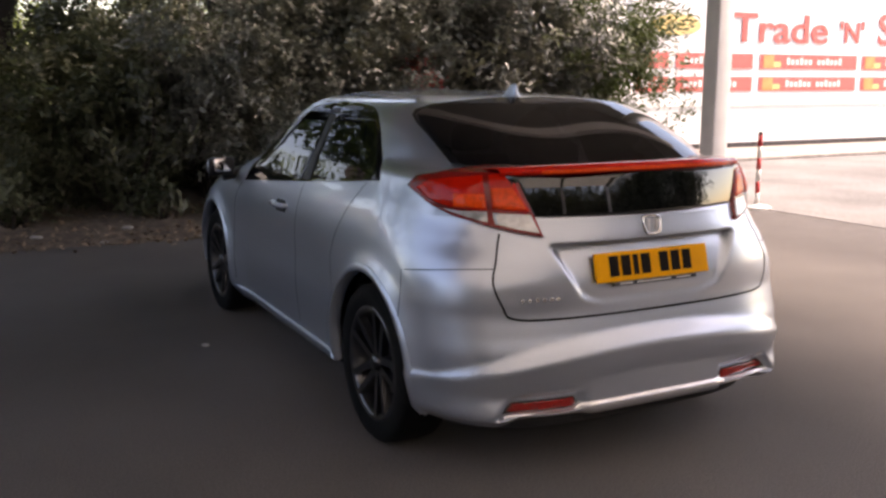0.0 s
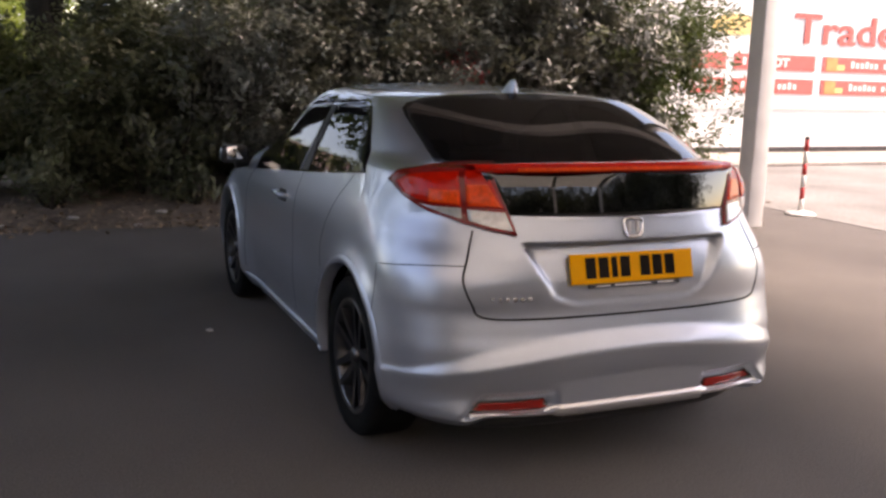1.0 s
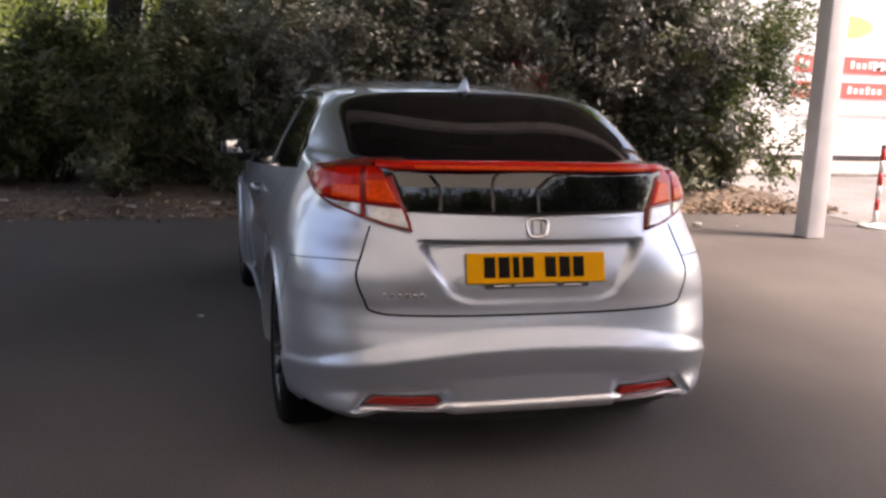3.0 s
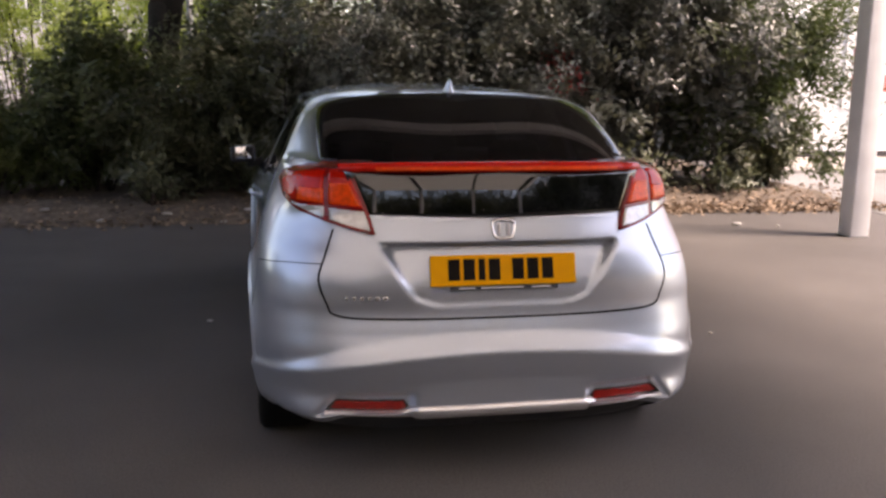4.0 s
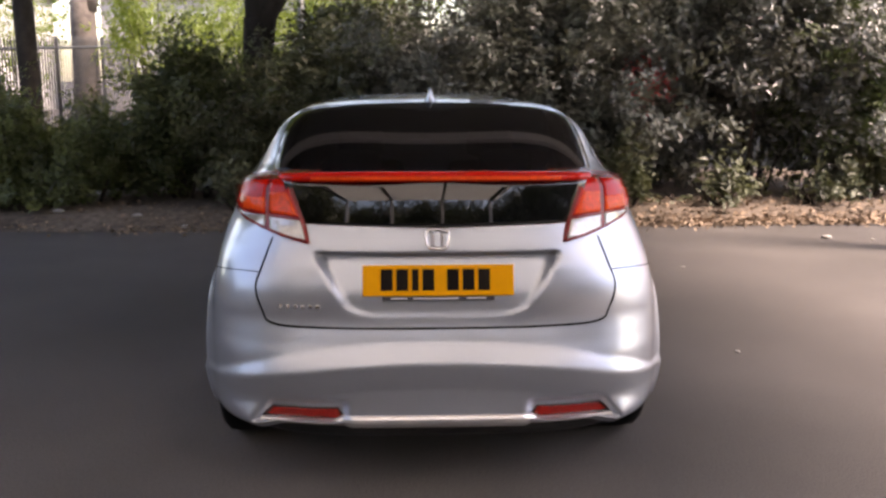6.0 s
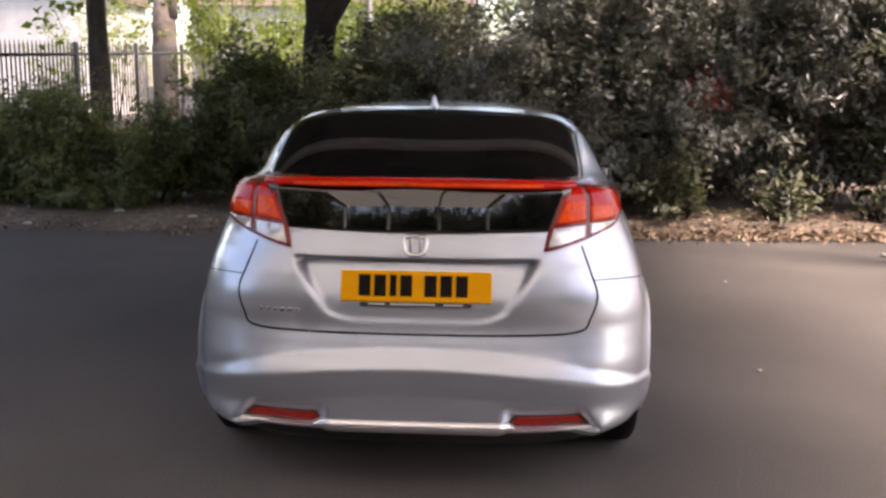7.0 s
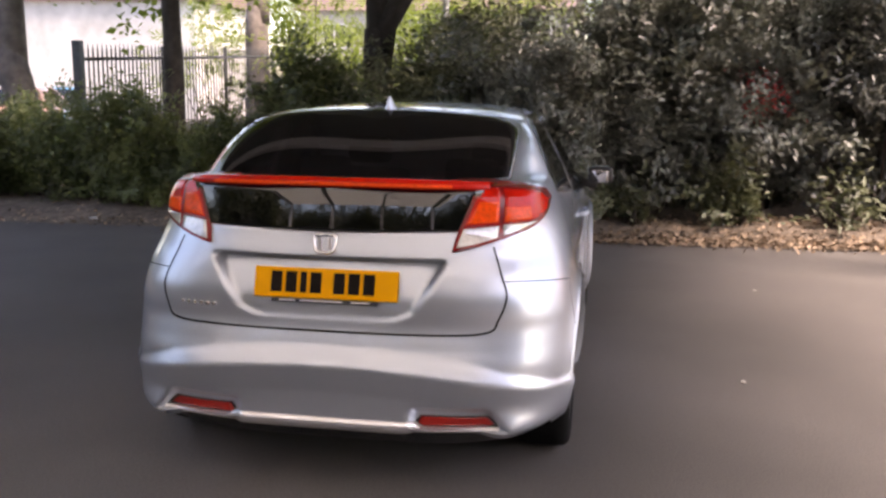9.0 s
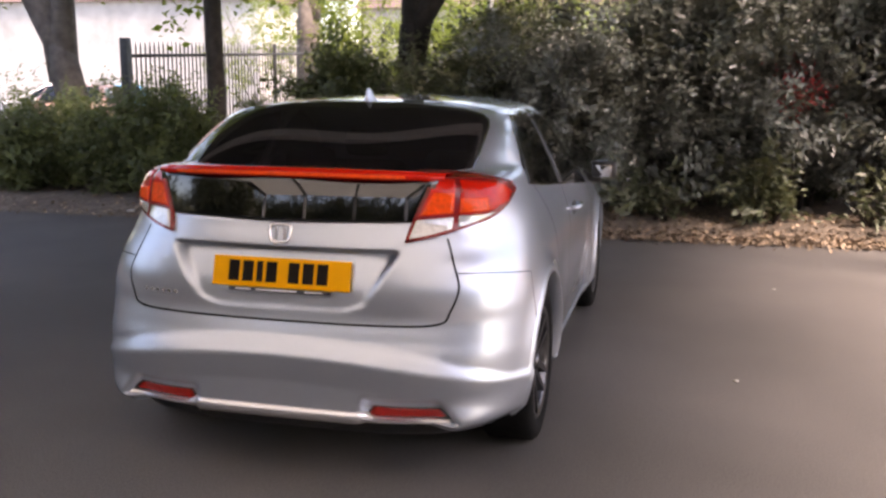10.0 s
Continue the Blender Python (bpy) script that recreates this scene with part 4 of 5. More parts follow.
REAR_WIN = [(0, 0.80, 1.076), (0, 0.84, 1.068), (0, 1.22, 1.035), (0, 1.555, 1.005), (0, 1.57, 1.15), (0, 1.595, 1.29), (0, 1.51, 1.352), (0, 1.27, 1.344), (0, 1.12, 1.312), (0, 1.0, 1.25), (0, 0.90, 1.172), (0, 0.82, 1.10)]
FRONT_WIN = [(0, 1.66, 0.997), (0, 2.56, 0.915), (0, 2.52, 0.99), (0, 2.40, 1.09), (0, 2.21, 1.21), (0, 1.96, 1.315), (0, 1.715, 1.357), (0, 1.655, 1.29), (0, 1.63, 1.15)]
PILLAR = [(0, 1.545, 1.002), (0, 1.668, 0.992), (0, 1.64, 1.15), (0, 1.662, 1.28), (0, 1.69, 1.335), (0, 1.56, 1.335), (0, 1.586, 1.28), (0, 1.562, 1.15)]
TAILGATE_LINE = [(0.62, 0, 1.12), (0.597, 0, 0.93), (0.63, 0, 0.84), (0.655, 0, 0.76), (0.63, 0, 0.68), (0.59, 0, 0.635), (0.4, 0, 0.625), (0.0, 0, 0.622)]
REAR, RIGHT, LEFT = (0, 1, 0), (-1, 0, 0), (1, 0, 0)


def side_at(pts, sx):
    return [(sx * 0.8, y, z) for _, y, z in pts]


def build_car():
    car = empty("car", (0, 1.92, 0))
    inv = Matrix.Translation((0, -1.92, 0))

    def P(name, bm, material, parent=None, label="", smooth=True):
        ob = part(name, bm, material, parent or car, label, smooth)
        if not parent:
            ob.matrix_parent_inverse = inv
        return ob

    def mid(f):
        return [sum(BV[i][k] for i in f) / len(f) for k in range(3)]

    def shrink(poly, k0, k1, by):
        c0, c1 = sum(p[k0] for p in poly) / len(poly), sum(p[k1] for p in poly) / len(poly)
        out = []
        for p in poly:
            d0, d1 = p[k0] - c0, p[k1] - c1
            m = max(math.hypot(d0, d1), 1e-6)
            out.append((p[k0] - d0 / m * by, p[k1] - d1 / m * by))
        return out

    holes_rear = [shrink(GLASS_LINE, 0, 2, 0.035)]
    holes_side = [shrink(REAR_WIN, 1, 2, 0.03), shrink(FRONT_WIN, 1, 2, 0.03)]
    tail = [(x, z) for x, _, z in TAILGATE_LINE] + [(-x, z) for x, _, z in TAILGATE_LINE[::-1]]
    door_rear = [(1.06, 0.30), (1.64, 0.2), (1.61, 1.0), (0.90, 1.06), (1.08, 0.72)]
    door_front = [(1.65, 0.2), (2.74, 0.22), (2.74, 0.8), (2.60, 0.9), (1.62, 1.0)]

    def kind(f):
        x, y, z = mid(f)
        if abs(x) > 0.5:
            for ya in AXLES:
                if math.hypot(y - ya, z - WHEEL_Z) < ARCH - 0.002:
                    return "hole"
        if y < 1.4 and z > 1.1 and any(inside(h, x, z) for h in holes_rear):
            return "hole"
        if abs(x) > 0.5 and y > 0.85 and z > 0.90 and any(inside(h, y, z) for h in holes_side):
            return "hole"
        if y < 0.5 and inside(tail, x, z):
            return "tailgate"
        if y < 0.62 and z < 0.80 and (z < 0.62 or y < 0.42):
            return "rear_bumper"
        if abs(x) > 0.6 and inside(door_rear, y, z):
            return "rear_door" + ("R" if x > 0 else "L")
        if abs(x) > 0.6 and inside(door_front, y, z):
            return "front_door" + ("R" if x > 0 else "L")
        return "shell"

    kinds = {}
    for f in BF:
        kinds.setdefault(kind(f), set()).add(f)
    made = {}
    for k, name in (("shell", "body_shell"), ("tailgate", "tailgate"), ("rear_bumper", "rear_bumper"), ("rear_doorR", "rear_door"), ("rear_doorL", "rear_door"), ("front_doorR", "front_door"), ("front_doorL", "front_door")):
        fs = kinds[k]
        made[k] = skin(name, lambda f: f in fs, car, PAINT)
        made[k].matrix_parent_inverse = inv

    # rear glass with a black printed border
    P("rear_window", drape(GLASS_LINE, REAR, 0.0045, 48, 22, 0.006, fair=True), GLASS, label="dark tinted rear window glass")
    P("lower_window", drape(LOWER_LINE, REAR, 0.004, 30, 8, 0.03, 0.036), BLACK_PANE, label="upright black glass pane below the light bar")
    for sx, way in ((1, RIGHT), (-1, LEFT)):
        rail = smooth_loop([(0, 2.575, 0.905), (0, 2.53, 1.0), (0, 2.41, 1.105), (0, 2.21, 1.225), (0, 1.96, 1.330), (0, 1.70, 1.368), (0, 1.50, 1.366), (0, 1.27, 1.357), (0, 1.11, 1.322), (0, 0.99, 1.258), (0, 0.885, 1.175), (0, 0.81, 1.10), (0, 0.79, 1.068)], 4, False)
        P("window_seal", drape(side_at([tuple(p) for p in rail] + [(0, 1.22, 1.023), (0, 1.60, 0.990)], sx), way, 0.0016, 40, 16, 0.004), BLACK_GLOSS)
        P("side_window", drape(side_at(REAR_WIN, sx), way, 0.003, 20, 14, 0.006), GLASS_CLEAR)
        P("side_window", drape(side_at(FRONT_WIN, sx), way, 0.003, 20, 14, 0.006), GLASS_CLEAR)

    # light bar across the tailgate
    bm = bmesh.new()
    rows = []
    for k in range(61):
        x = -0.575 + 1.15 * k / 60
        a = abs(x) / 0.575
        y0, z0 = on_body((x, 0, 1.118), Vector((0, 1, 0)), 0)[0].y, 1.161 - 0.016 * a ** 3
        out, sc = 0.040 * (1 - a ** 4) + 0.020, 1 - 0.25 * a ** 6
        prof = [(0.02, -0.020), (-out + 0.012, -0.018), (-out, -0.012), (-out - 0.002, 0.003), (-out + 0.012, 0.013), (-out * 0.4, 0.016), (0.10, 0.008), (0.24, -0.014)]
        rows.append([bm.verts.new((x + CX, y0 + dy, z0 + dz * sc)) for dy, dz in prof])
    for a, b in zip(rows, rows[1:]):
        for k in range(len(a) - 1):
            bm.faces.new((a[k], a[k + 1], b[k + 1], b[k]))
    bar = P("light_bar", bm, RED, label="red light bar spoiler across the tailgate")
    bm = bmesh.new()
    rows = []
    for k in range(41):
        x = -0.45 + 0.9 * k / 40
        a = abs(x) / 0.575
        y0, z0 = on_body((x, 0, 1.118), Vector((0, 1, 0)), 0)[0].y, 1.161 - 0.016 * a ** 3
        out = 0.040 * (1 - a ** 4) + 0.0235
        rows.append([bm.verts.new((x + CX, y0 - out, z0 + dz)) for dz in (-0.010, 0.002)])
    for a, b in zip(rows, rows[1:]):
        bm.faces.new((a[0], a[1], b[1], b[0]))
    part("brake_strip", bm, ORANGE, bar)

    # tail lamps
    for sx in (1, -1):
        way = Vector((-sx * 0.50, 0.86, 0))
        m = (lambda pts: [(x + CX, y, z) for x, y, z in pts]) if sx > 0 else (lambda pts: [(CX - x, y, z) for x, y, z in pts])
        outer = [(0.455, 0.08, 0.915), (0.54, 0.13, 0.932), (0.62, 0.19, 0.953), (0.70, 0.29, 0.985), (0.755, 0.40, 1.025), (0.79, 0.50, 1.072), (0.775, 0.46, 1.105), (0.70, 0.32, 1.132), (0.62, 0.23, 1.143), (0.528, 0.17, 1.146), (0.486, 0.12, 1.02)]
        lamp = P("tail_lamp", drape(m(outer), way, 0.014, 24, 18, 0.024), RED_DARK, label="red wrap-round tail lamp with a clear lower section")
        inner_red = [(0.502, 0.10, 1.005), (0.607, 0.18, 1.012), (0.612, 0.2, 1.122), (0.536, 0.17, 1.128)]
        outer_red = [(0.622, 0.19, 1.010), (0.70, 0.29, 1.015), (0.752, 0.4, 1.038), (0.772, 0.45, 1.07), (0.74, 0.4, 1.098), (0.69, 0.3, 1.112), (0.625, 0.22, 1.12)]
        in_clear = [(0.470, 0.08, 0.926), (0.54, 0.13, 0.941), (0.600, 0.17, 0.957), (0.606, 0.18, 1.000), (0.497, 0.10, 0.993)]
        out_clear = [(0.618, 0.19, 0.963), (0.68, 0.26, 0.988), (0.72, 0.33, 1.010), (0.622, 0.19, 1.004)]
        part("brake_lens", drape(m(inner_red), way, 0.0165, 10, 8, 0.004), RED, lamp)
        part("brake_bulb", drape(m([(0.514, 0.10, 1.012), (0.602, 0.18, 1.015), (0.604, 0.2, 1.085), (0.536, 0.16, 1.09)]), way, 0.0182, 8, 6, 0.003), ORANGE, lamp)
        part("side_bulb", drape(m([(0.628, 0.19, 1.016), (0.70, 0.29, 1.021), (0.695, 0.3, 1.062), (0.629, 0.2, 1.066)]), way, 0.0182, 8, 6, 0.003), ORANGE, lamp)
        part("side_lens", drape(m(outer_red), way, 0.0165, 14, 8, 0.004), RED, lamp)
        part("reverse_lens", drape(m(in_clear), way, 0.0165, 10, 8, 0.004), CLEAR, lamp, "clear reversing lens")
        part("indicator_lens", drape(m(out_clear), way, 0.0165, 10, 6, 0.004), CLEAR, lamp, "clear indicator lens")
    # tailgate seam
    line = [p for p in TAILGATE_LINE[1:]] + [(-x, y, z) for x, y, z in TAILGATE_LINE[-2:0:-1]]
    P("tailgate_gap", seam(line, REAR, 0.0078), GAP)

    # shut lines of the doors and the fuel flap
    for sx, way in ((1, RIGHT), (-1, LEFT)):
        P("door_gap", seam(side_at([(0, 0.90, 1.055), (0, 1.03, 0.90), (0, 1.13, 0.70), (0, 1.07, 0.52)], sx), way, 0.005), GAP)
        P("door_gap", seam(side_at([(0, 1.61, 0.99), (0, 1.64, 0.7), (0, 1.64, 0.29)], sx), way, 0.005), GAP)
        P("door_gap", seam(side_at([(0, 2.60, 0.90), (0, 2.74, 0.75), (0, 2.74, 0.3)], sx), way, 0.005), GAP)
        P("bumper_gap", seam([(CX + sx * x, y, z) for x, y, z in ((0.640, 0.1, 0.812), (0.72, 0.2, 0.806), (0.78, 0.3, 0.795), (0.84, 0.42, 0.778))], (-sx * 0.6, 0.8, 0), 0.0035), GAP)
        P("bumper_gap", seam(side_at([(0, 0.415, 0.775), (0, 0.40, 0.70), (0, 0.385, 0.60)], sx), way, 0.0035), GAP)
        P("window_pillar", drape(side_at(PILLAR, sx), way, 0.0025, 4, 10, 0.004), BLACK_PLASTIC)
        # raised lip round the wheel arches
        for ya in AXLES:
            bm = bmesh.new()
            rows = []
            for k in range(49):
                a = -0.30 + (math.pi + 0.60) * k / 48
                row = []
                for dr, lift, mode in ((-0.002, -0.05, 0), (-0.002, 0.003, 0), (0.005, 0.007, 1), (0.022, 0.006, 1), (0.034, -0.001, 1)):
                    yy, zz = ya + (ARCH + dr) * math.cos(a), WHEEL_Z + (ARCH + dr) * math.sin(a)
                    h, nr = on_body((sx * 0.8, ya + (ARCH + max(dr, 0.012)) * math.cos(a), max(0.24, WHEEL_Z + (ARCH + max(dr, 0.012)) * math.sin(a))), Vector(way), 0)
                    row.append(bm.verts.new((h.x + sx * lift, yy, zz)))
                if row[0].co.z > 0.222:
                    rows.append(row)
            for r0, r1 in zip(rows, rows[1:]):
                for k in range(4):
                    bm.faces.new((r0[k], r0[k + 1], r1[k + 1], r1[k]))
            bmesh.ops.recalc_face_normals(bm, faces=bm.faces)
            P("arch_lip", bm, PAINT)
            bm = bmesh.new()
            lathe(bm, [(ARCH + 0.02, sx * 0.80), (ARCH + 0.02, sx * 0.48), (0.05, sx * 0.47)], 40, (CX, ya, WHEEL_Z))
            bmesh.ops.delete(bm, geom=[v for v in bm.verts if v.co.z < 0.24], context="VERTS")
            P("arch_liner", bm, BLACK_PLASTIC)
        # sill trim
        P("sill_trim", drape(side_at([(0, 1.26, 0.202), (0, 2.70, 0.202), (0, 2.76, 0.236), (0, 2.77, 0.258), (0, 1.092, 0.258), (0, 1.094, 0.240)], sx), way, 0.012, 20, 3, 0.03), PAINT)
        # handle in its cup
        P("handle_cup", drape(side_at([(0, 1.80, 0.815), (0, 1.94, 0.812), (0, 1.975, 0.84), (0, 1.94, 0.872), (0, 1.82, 0.874), (0, 1.785, 0.845)], sx), way, 0.0012, 8, 6, 0.002), BLACK_PLASTIC)
        hx = on_body((sx * 0.8, 1.87, 0.845), Vector(way), 0.0)[0].x
        bm = tube(bmesh.new(), [(hx - sx * 0.01, 1.775, 0.848), (hx + sx * 0.022, 1.80, 0.850), (hx + sx * 0.032, 1.88, 0.851), (hx + sx * 0.024, 1.96, 0.850), (hx - sx * 0.01, 1.985, 0.848)], [0.010, 0.014, 0.015, 0.014, 0.010], 10)
        P("door_handle", bm, PAINT)
        # door mirror
        bm = boxed(-0.078, 0.078, -0.055, 0.075, -0.052, 0.052, bevel=0.03)
        for v in bm.verts:
            if v.co.y > 0.02:
                v.co.x *= 0.8
                v.co.z *= 0.75
        mx = CX + sx * 0.945
        bmesh.ops.transform(bm, matrix=Matrix.Translation((mx, 2.78, 0.975)), verts=bm.verts)
        mir = P("door_mirror", bm, PAINT)
        bm = boxed(-0.076, 0.076, -0.064, -0.03, -0.050, 0.050, bevel=0.016)
        bmesh.ops.transform(bm, matrix=Matrix.Translation((mx, 2.78, 0.975)), verts=bm.verts)
        part("mirror_frame", bm, BLACK_PLASTIC, mir)
        bm = boxed(-0.062, 0.062, -0.069, -0.060, -0.038, 0.038, bevel=0.004)
        bmesh.ops.transform(bm, matrix=pose(mx, 2.78, 0.975, -8 if sx < 0 else 9, 0, -sx * 12), verts=bm.verts)
        part("mirror_glass", bm, CHROME, mir)
        part("mirror_arm", tube(bmesh.new(), [(mx - sx * 0.02, 2.79, 0.905), (mx - sx * 0.10, 2.80, 0.92), (mx - sx * 0.15, 2.80, 0.935)], [0.022, 0.026, 0.034], 10), BLACK_PLASTIC, mir)
        # reflectors in the bumper
        ref = [(CX + sx * x, 0, z) for x, z in ((0.350, 0.292), (0.606, 0.294), (0.626, 0.300), (0.597, 0.323), (0.362, 0.325))]
        # dark sheet round the reflector stands in for the shade in its slot
        slot_shade = [(CX + sx * x, 0, z) for x, z in ((0.346, 0.288), (0.61, 0.290), (0.645, 0.288), (0.628, 0.308), (0.602, 0.329), (0.362, 0.330), (0.346, 0.31))]
        P("reflector_shade", drape(slot_shade, REAR, 0.002, 14, 6, 0.004), BLACK_PLASTIC)
        P("reflector", drape(ref, REAR, 0.004, 12, 4, 0.012), REFLECT, label="red bumper reflector")
    # bright trim along the bumper's lower edge
    bm = bmesh.new()
    rows = []
    for k in range(81):
        x = -0.645 + 1.29 * k / 80
        a = abs(x)
        h, nr = on_body((x + CX, 0, 0.30), Vector((0, 1, 0)), 0)
        top = 0.289 + 0.022 * step(0.375, 0.325, a)
        low = 0.268 + 0.004 * step(0.3, 0.6, a)
        o = 0.012 + 0.018 * step(0.325, 0.36, a) * step(0.645, 0.61, a)
        rows.append([bm.verts.new((x + CX, h.y + dy, z)) for dy, z in ((0.03, low), (-o * 0.6, low), (-o, (low + top) / 2), (-o * 0.5, top), (0.03, top + 0.002))])
    for a, b in zip(rows, rows[1:]):
        for k in range(4):
            bm.faces.new((a[k], b[k], b[k + 1], a[k + 1]))
    P("bumper_trim", bm, SATIN, label="bright silver trim strip along the lower bumper")
    # underbody
    P("underbody", boxed(CX - 0.52, CX + 0.52, 0.34, 4.0, 0.165, 0.30, bevel=0.03), BLACK_PLASTIC)
    # dark valance tucked under the rear bumper
    edge = [(x * 0.93, y + 0.055) for x, y, _ in ring(0.0) if y < 0.30]
    edge = sorted(edge)
    bm = bmesh.new()
    rows = [[bm.verts.new((CX + x * k, y + dy, z)) for x, y in edge] for k, dy, z in ((1.0, 0.0, 0.285), (1.0, 0.0, 0.215), (0.985, 0.012, 0.196), (0.95, 0.05, 0.190), (0.8, 0.25, 0.190))]
    for r0, r1 in zip(rows, rows[1:]):
        for k in range(len(edge) - 1):
            bm.faces.new((r0[k], r0[k + 1], r1[k + 1], r1[k]))
    bmesh.ops.recalc_face_normals(bm, faces=bm.faces)
    P("rear_undertray", bm, BLACK_PLASTIC)
    for sx in (1, -1):
        P("side_undertray", boxed(CX + sx * 0.66 - 0.14, CX + sx * 0.66 + 0.14, 1.16, 2.72, 0.170, 0.28, bevel=0.02), BLACK_PLASTIC)
    P("exhaust", tube(bmesh.new(), [(CX - 0.45, 0.9, 0.22), (CX - 0.45, 0.12, 0.215)], [0.028, 0.028], 12), DISC)
    # number plate, its characters as plain bars
    tilt = Matrix.Translation((0.004, 0.012, 0.794)) @ pose(0, 0, 0, -15, 0, 0)

    def on_plate(x0, x1, z0, z1, y0, y1, bevel=0.0):
        bm = boxed(x0, x1, y0, y1, z0, z1, bevel=bevel)
        bmesh.ops.transform(bm, matrix=tilt, verts=bm.verts)
        return bm
    plate = P("number_plate", on_plate(-0.27, 0.27, -0.0555, 0.0555, 0, 0.008, 0.003), PLATE, label="yellow rear number plate with dark bars", smooth=False)
    x = -0.205
    for k in range(7):
        w = 0.024 if k == 2 else 0.042
        part("plate_bar", on_plate(x, x + w, -0.036, 0.040, -0.0022, 0.001), INK, plate, smooth=False)
        x += w + 0.0135 + (0.032 if k == 3 else 0)
    holder = P("plate_holder", on_plate(-0.20, 0.20, -0.072, -0.0565, -0.004, 0.006, 0.002), BLACK_PLASTIC, smooth=False)
    for x0, x1 in ((-0.17, -0.11), (-0.09, 0.07), (0.10, 0.17)):
        part("holder_mark", on_plate(x0, x1, -0.067, -0.062, -0.0055, -0.003), POLE, holder, smooth=False)
    # round-cornered bright badge and a small bar badge
    bm = bmesh.new()
    seg = 40
    rings = []
    for rx, rz, dy in ((0.044, 0.037, -0.001), (0.044, 0.037, -0.008), (0.040, 0.033, -0.011), (0.034, 0.027, -0.008), (0.034, 0.027, -0.002)):
        r = []
        for k in range(seg):
            a = 2 * math.pi * k / seg
            c, q = math.cos(a), math.sin(a)
            m = (abs(c) ** 4 + abs(q) ** 4) ** -0.25
            h, _ = on_body((CX + rx * c * m, 0, 0.940 + rz * q * m), Vector((0, 1, 0)), 0)
            r.append(bm.verts.new((CX + rx * c * m * (1 + 0.12 * q * m), h.y + dy, 0.940 + rz * q * m)))
        rings.append(r)
    for r0, r1 in zip(rings, rings[1:]):
        for k in range(seg):
            bm.faces.new((r0[k], r0[(k + 1) % seg], r1[(k + 1) % seg], r1[k]))
    bmesh.ops.recalc_face_normals(bm, faces=bm.faces)
    badge = P("badge", bm, CHROME, label="plain bright maker's badge")
    hy = on_body((CX, 0, 0.94), Vector((0, 1, 0)), 0)[0].y
    for x0, x1 in ((-0.024, -0.011), (0.011, 0.024)):
        part("badge_mark", boxed(CX + x0, CX + x1, hy - 0.009, hy + 0.004, 0.918, 0.962, bevel=0.003), SATIN, badge)
    for k in range(6):
        x = -0.568 + 0.026 * k + CX
        h = on_body((x, 0, 0.698), Vector((0, 1, 0)), 0)[0]
        P("badge_bar", boxed(x, x + 0.020, h.y - 0.003, h.y + 0.004, 0.691, 0.706, bevel=0.002), CHROME)
    # roof aerial: a fin
    bm = bmesh.new()
    rows = []
    for t, w, l, back in ((0.0, 0.032, 0.075, 0.0), (0.015, 0.026, 0.066, 0.0), (0.04, 0.014, 0.046, -0.012), (0.062, 0.008, 0.028, -0.024), (0.072, 0.003, 0.012, -0.032)):
        rows.append([bm.verts.new((CX + w * math.cos(a), 1.055 + back + l * math.sin(a), 1.388 + t)) for a in np.linspace(0, 2 * math.pi, 17)[:-1]])
    for r0, r1 in zip(rows, rows[1:]):
        for k in range(16):
            bm.faces.new((r0[k], r0[(k + 1) % 16], r1[(k + 1) % 16], r1[k]))
    bm.faces.new(rows[-1])
    P("roof_aerial", bm, PAINT, label="silver shark-fin aerial")
    # seats seen through the glass
    for sx in (1, -1):
        P("seat_back", boxed(CX + sx * 0.36 - 0.25, CX + sx * 0.36 + 0.25, 1.15, 1.28, 0.45, 1.02, bevel=0.05), SEAT)
        P("head_rest", boxed(CX + sx * 0.36 - 0.13, CX + sx * 0.36 + 0.13, 1.16, 1.25, 1.03, 1.17, bevel=0.04), SEAT)
        P("front_seat_back", boxed(CX + sx * 0.36 - 0.24, CX + sx * 0.36 + 0.24, 2.0, 2.12, 0.45, 1.05, bevel=0.05), SEAT)
        P("front_head_rest", boxed(CX + sx * 0.36 - 0.13, CX + sx * 0.36 + 0.13, 2.02, 2.11, 1.07, 1.22, bevel=0.04), SEAT)
    P("parcel_shelf", boxed(CX - 0.6, CX + 0.6, 0.45, 1.14, 0.96, 0.98), SEAT)

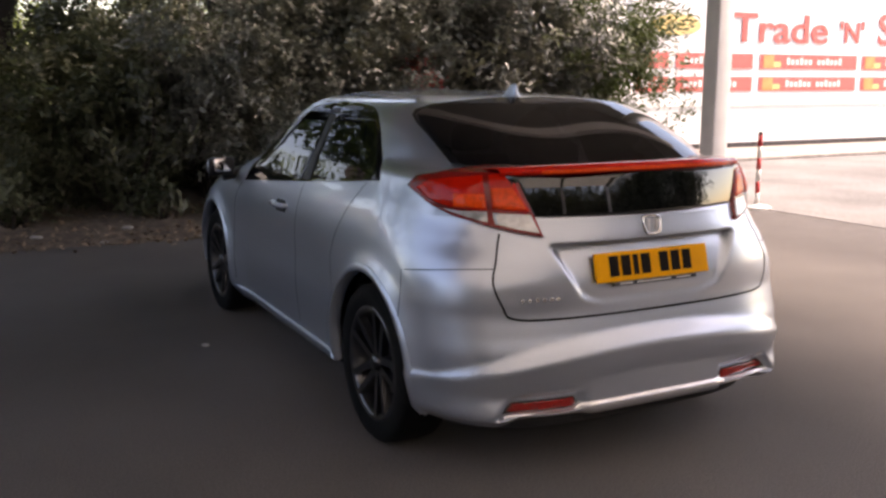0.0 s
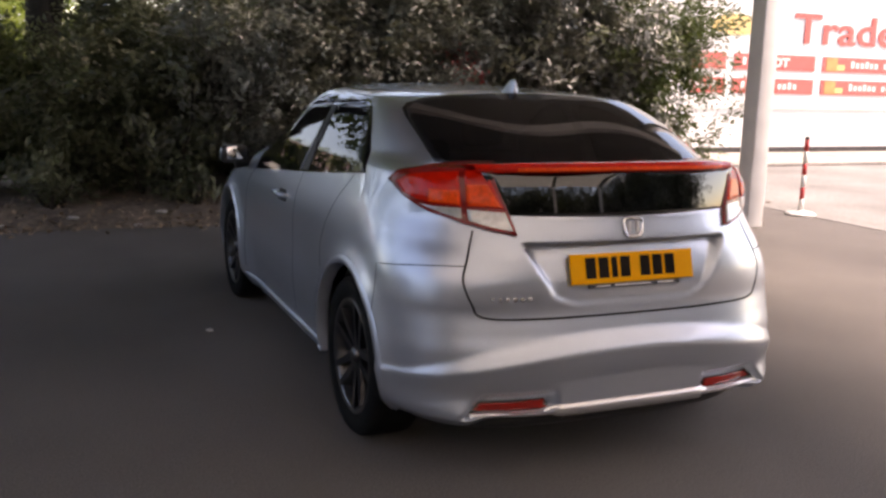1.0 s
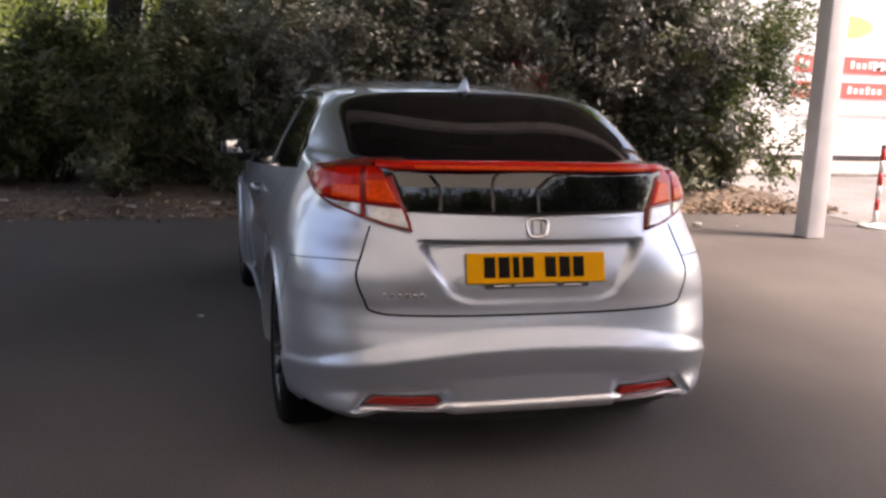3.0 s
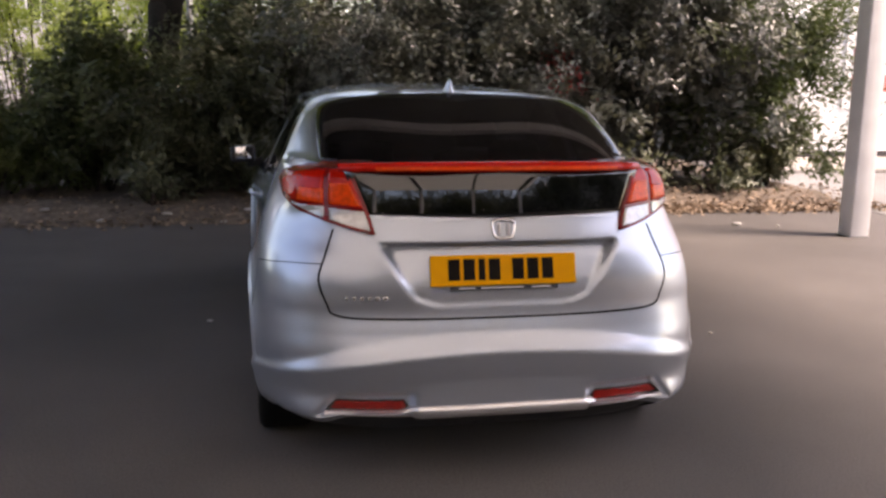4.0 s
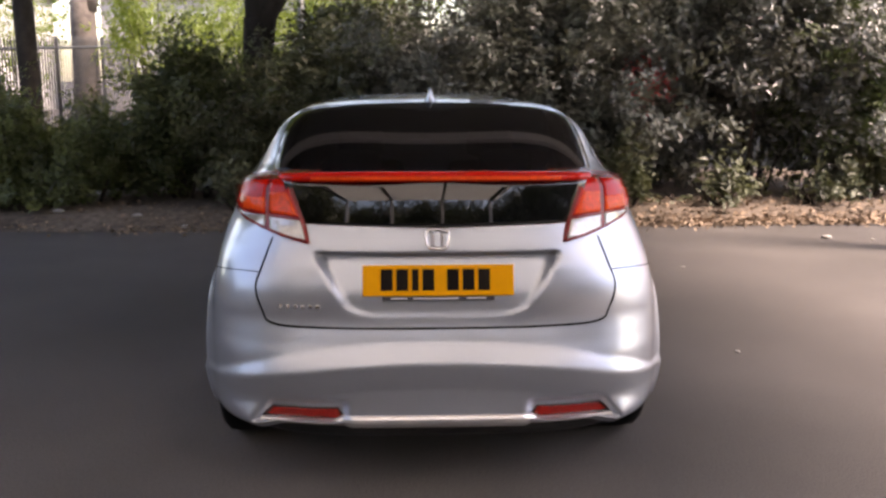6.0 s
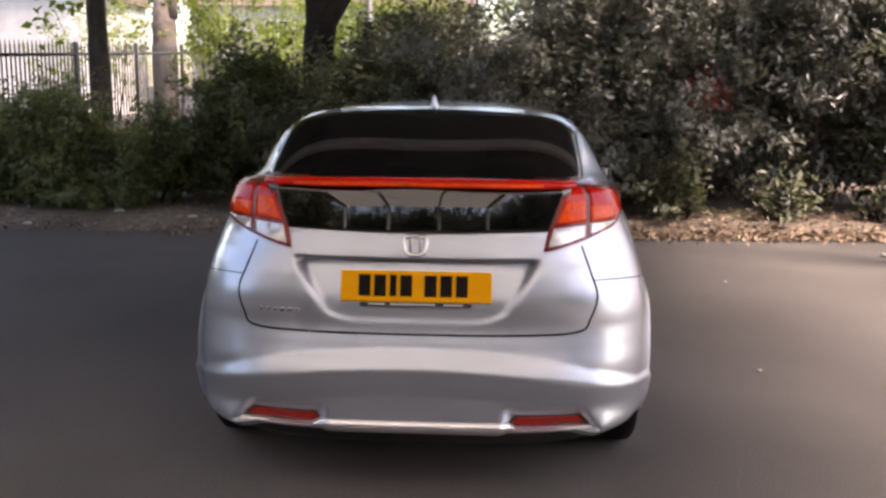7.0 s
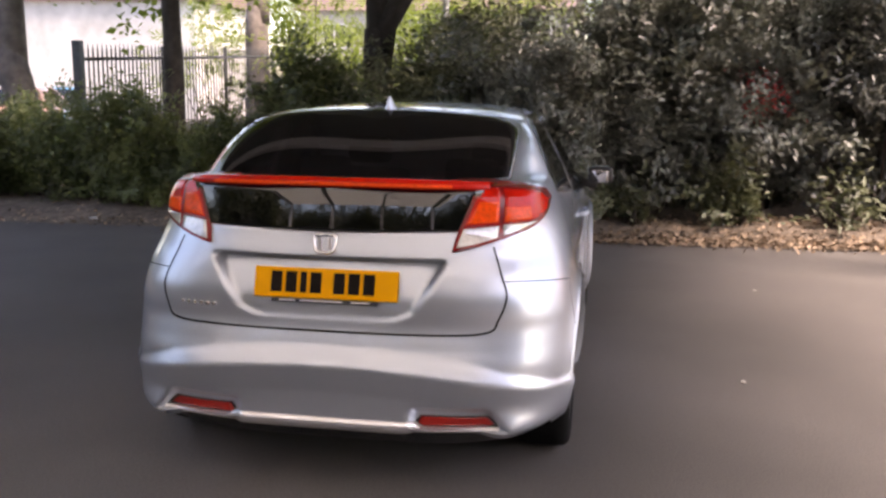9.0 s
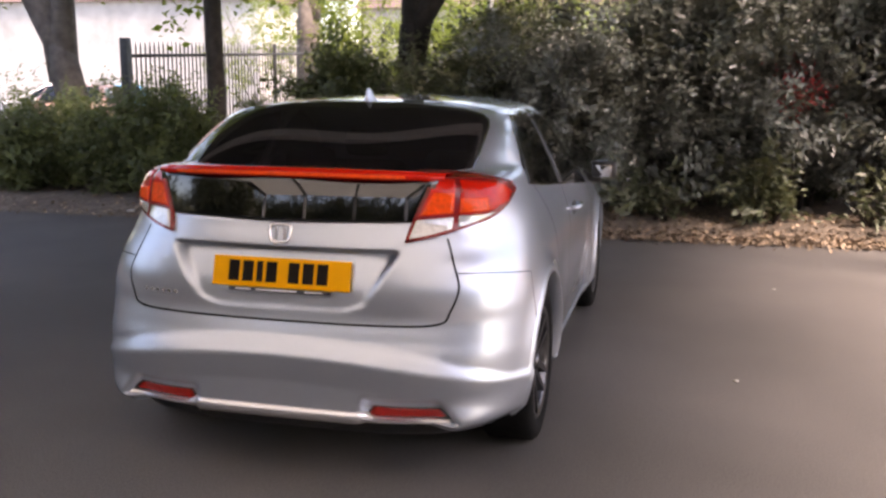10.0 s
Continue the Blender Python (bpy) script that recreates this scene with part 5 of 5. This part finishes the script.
    # wheels
    for sx in (1, -1):
        for ya in AXLES:
            wheel = empty("wheel", (CX + sx * 0.768, ya - 1.92, WHEEL_Z))
            wheel.parent = car
            build_wheel(wheel, sx)
    return car


def build_wheel(root, sx):
    k = WHEEL_R / 0.315
    prof = [(r * k, w) for r, w in ((0.222, 0.095), (0.24, 0.108), (0.27, 0.112), (0.295, 0.106), (0.311, 0.088), (0.315, 0.05), (0.315, 0), (0.315, -0.05), (0.311, -0.088), (0.295, -0.106), (0.25, -0.11), (0.222, -0.095))]
    part("tyre", lathe(bmesh.new(), prof, 64), RUBBER, root)
    part("rim", lathe(bmesh.new(), [(0.238, sx * 0.098), (0.228, sx * 0.104), (0.212, sx * 0.09), (0.200, sx * 0.02), (0.2, -sx * 0.09)], 64), RIM, root)
    part("brake_disc", lathe(bmesh.new(), [(0.0, sx * 0.0), (0.15, sx * 0.0), (0.15, -sx * 0.02), (0.0, -sx * 0.02)], 40), DISC, root)
    for k in range(5):
        bm = bmesh.new()
        for dx in (-0.028, 0.028):
            v0 = [(sx * 0.075, -0.016 + dx * 0.6, 0.03), (sx * 0.075, 0.016 + dx * 0.6, 0.03), (sx * 0.098, 0.013 + dx * 1.6, 0.215), (sx * 0.098, -0.013 + dx * 1.6, 0.215)]
            vs = [bm.verts.new(v) for v in v0] + [bm.verts.new((x - sx * 0.03, y * 1.15, z)) for x, y, z in v0]
            for q in ((0, 1, 2, 3), (7, 6, 5, 4), (0, 4, 5, 1), (1, 5, 6, 2), (2, 6, 7, 3), (3, 7, 4, 0)):
                bm.faces.new([vs[i] for i in q])
        bmesh.ops.transform(bm, matrix=Matrix.Rotation(2 * math.pi * k / 5 + 0.3, 4, "X"), verts=bm.verts)
        bmesh.ops.recalc_face_normals(bm, faces=bm.faces)
        part("spoke", bm, RIM_DARK, root, smooth=False)
    part("hub_cap", lathe(bmesh.new(), [(0.002, sx * 0.094), (0.03, sx * 0.092), (0.036, sx * 0.08), (0.036, sx * 0.05)], 24), RIM, root)


CAR = tagged(build_car(), "silver five-door hatchback car with red wrap-round tail lamps, parked on asphalt", "car")
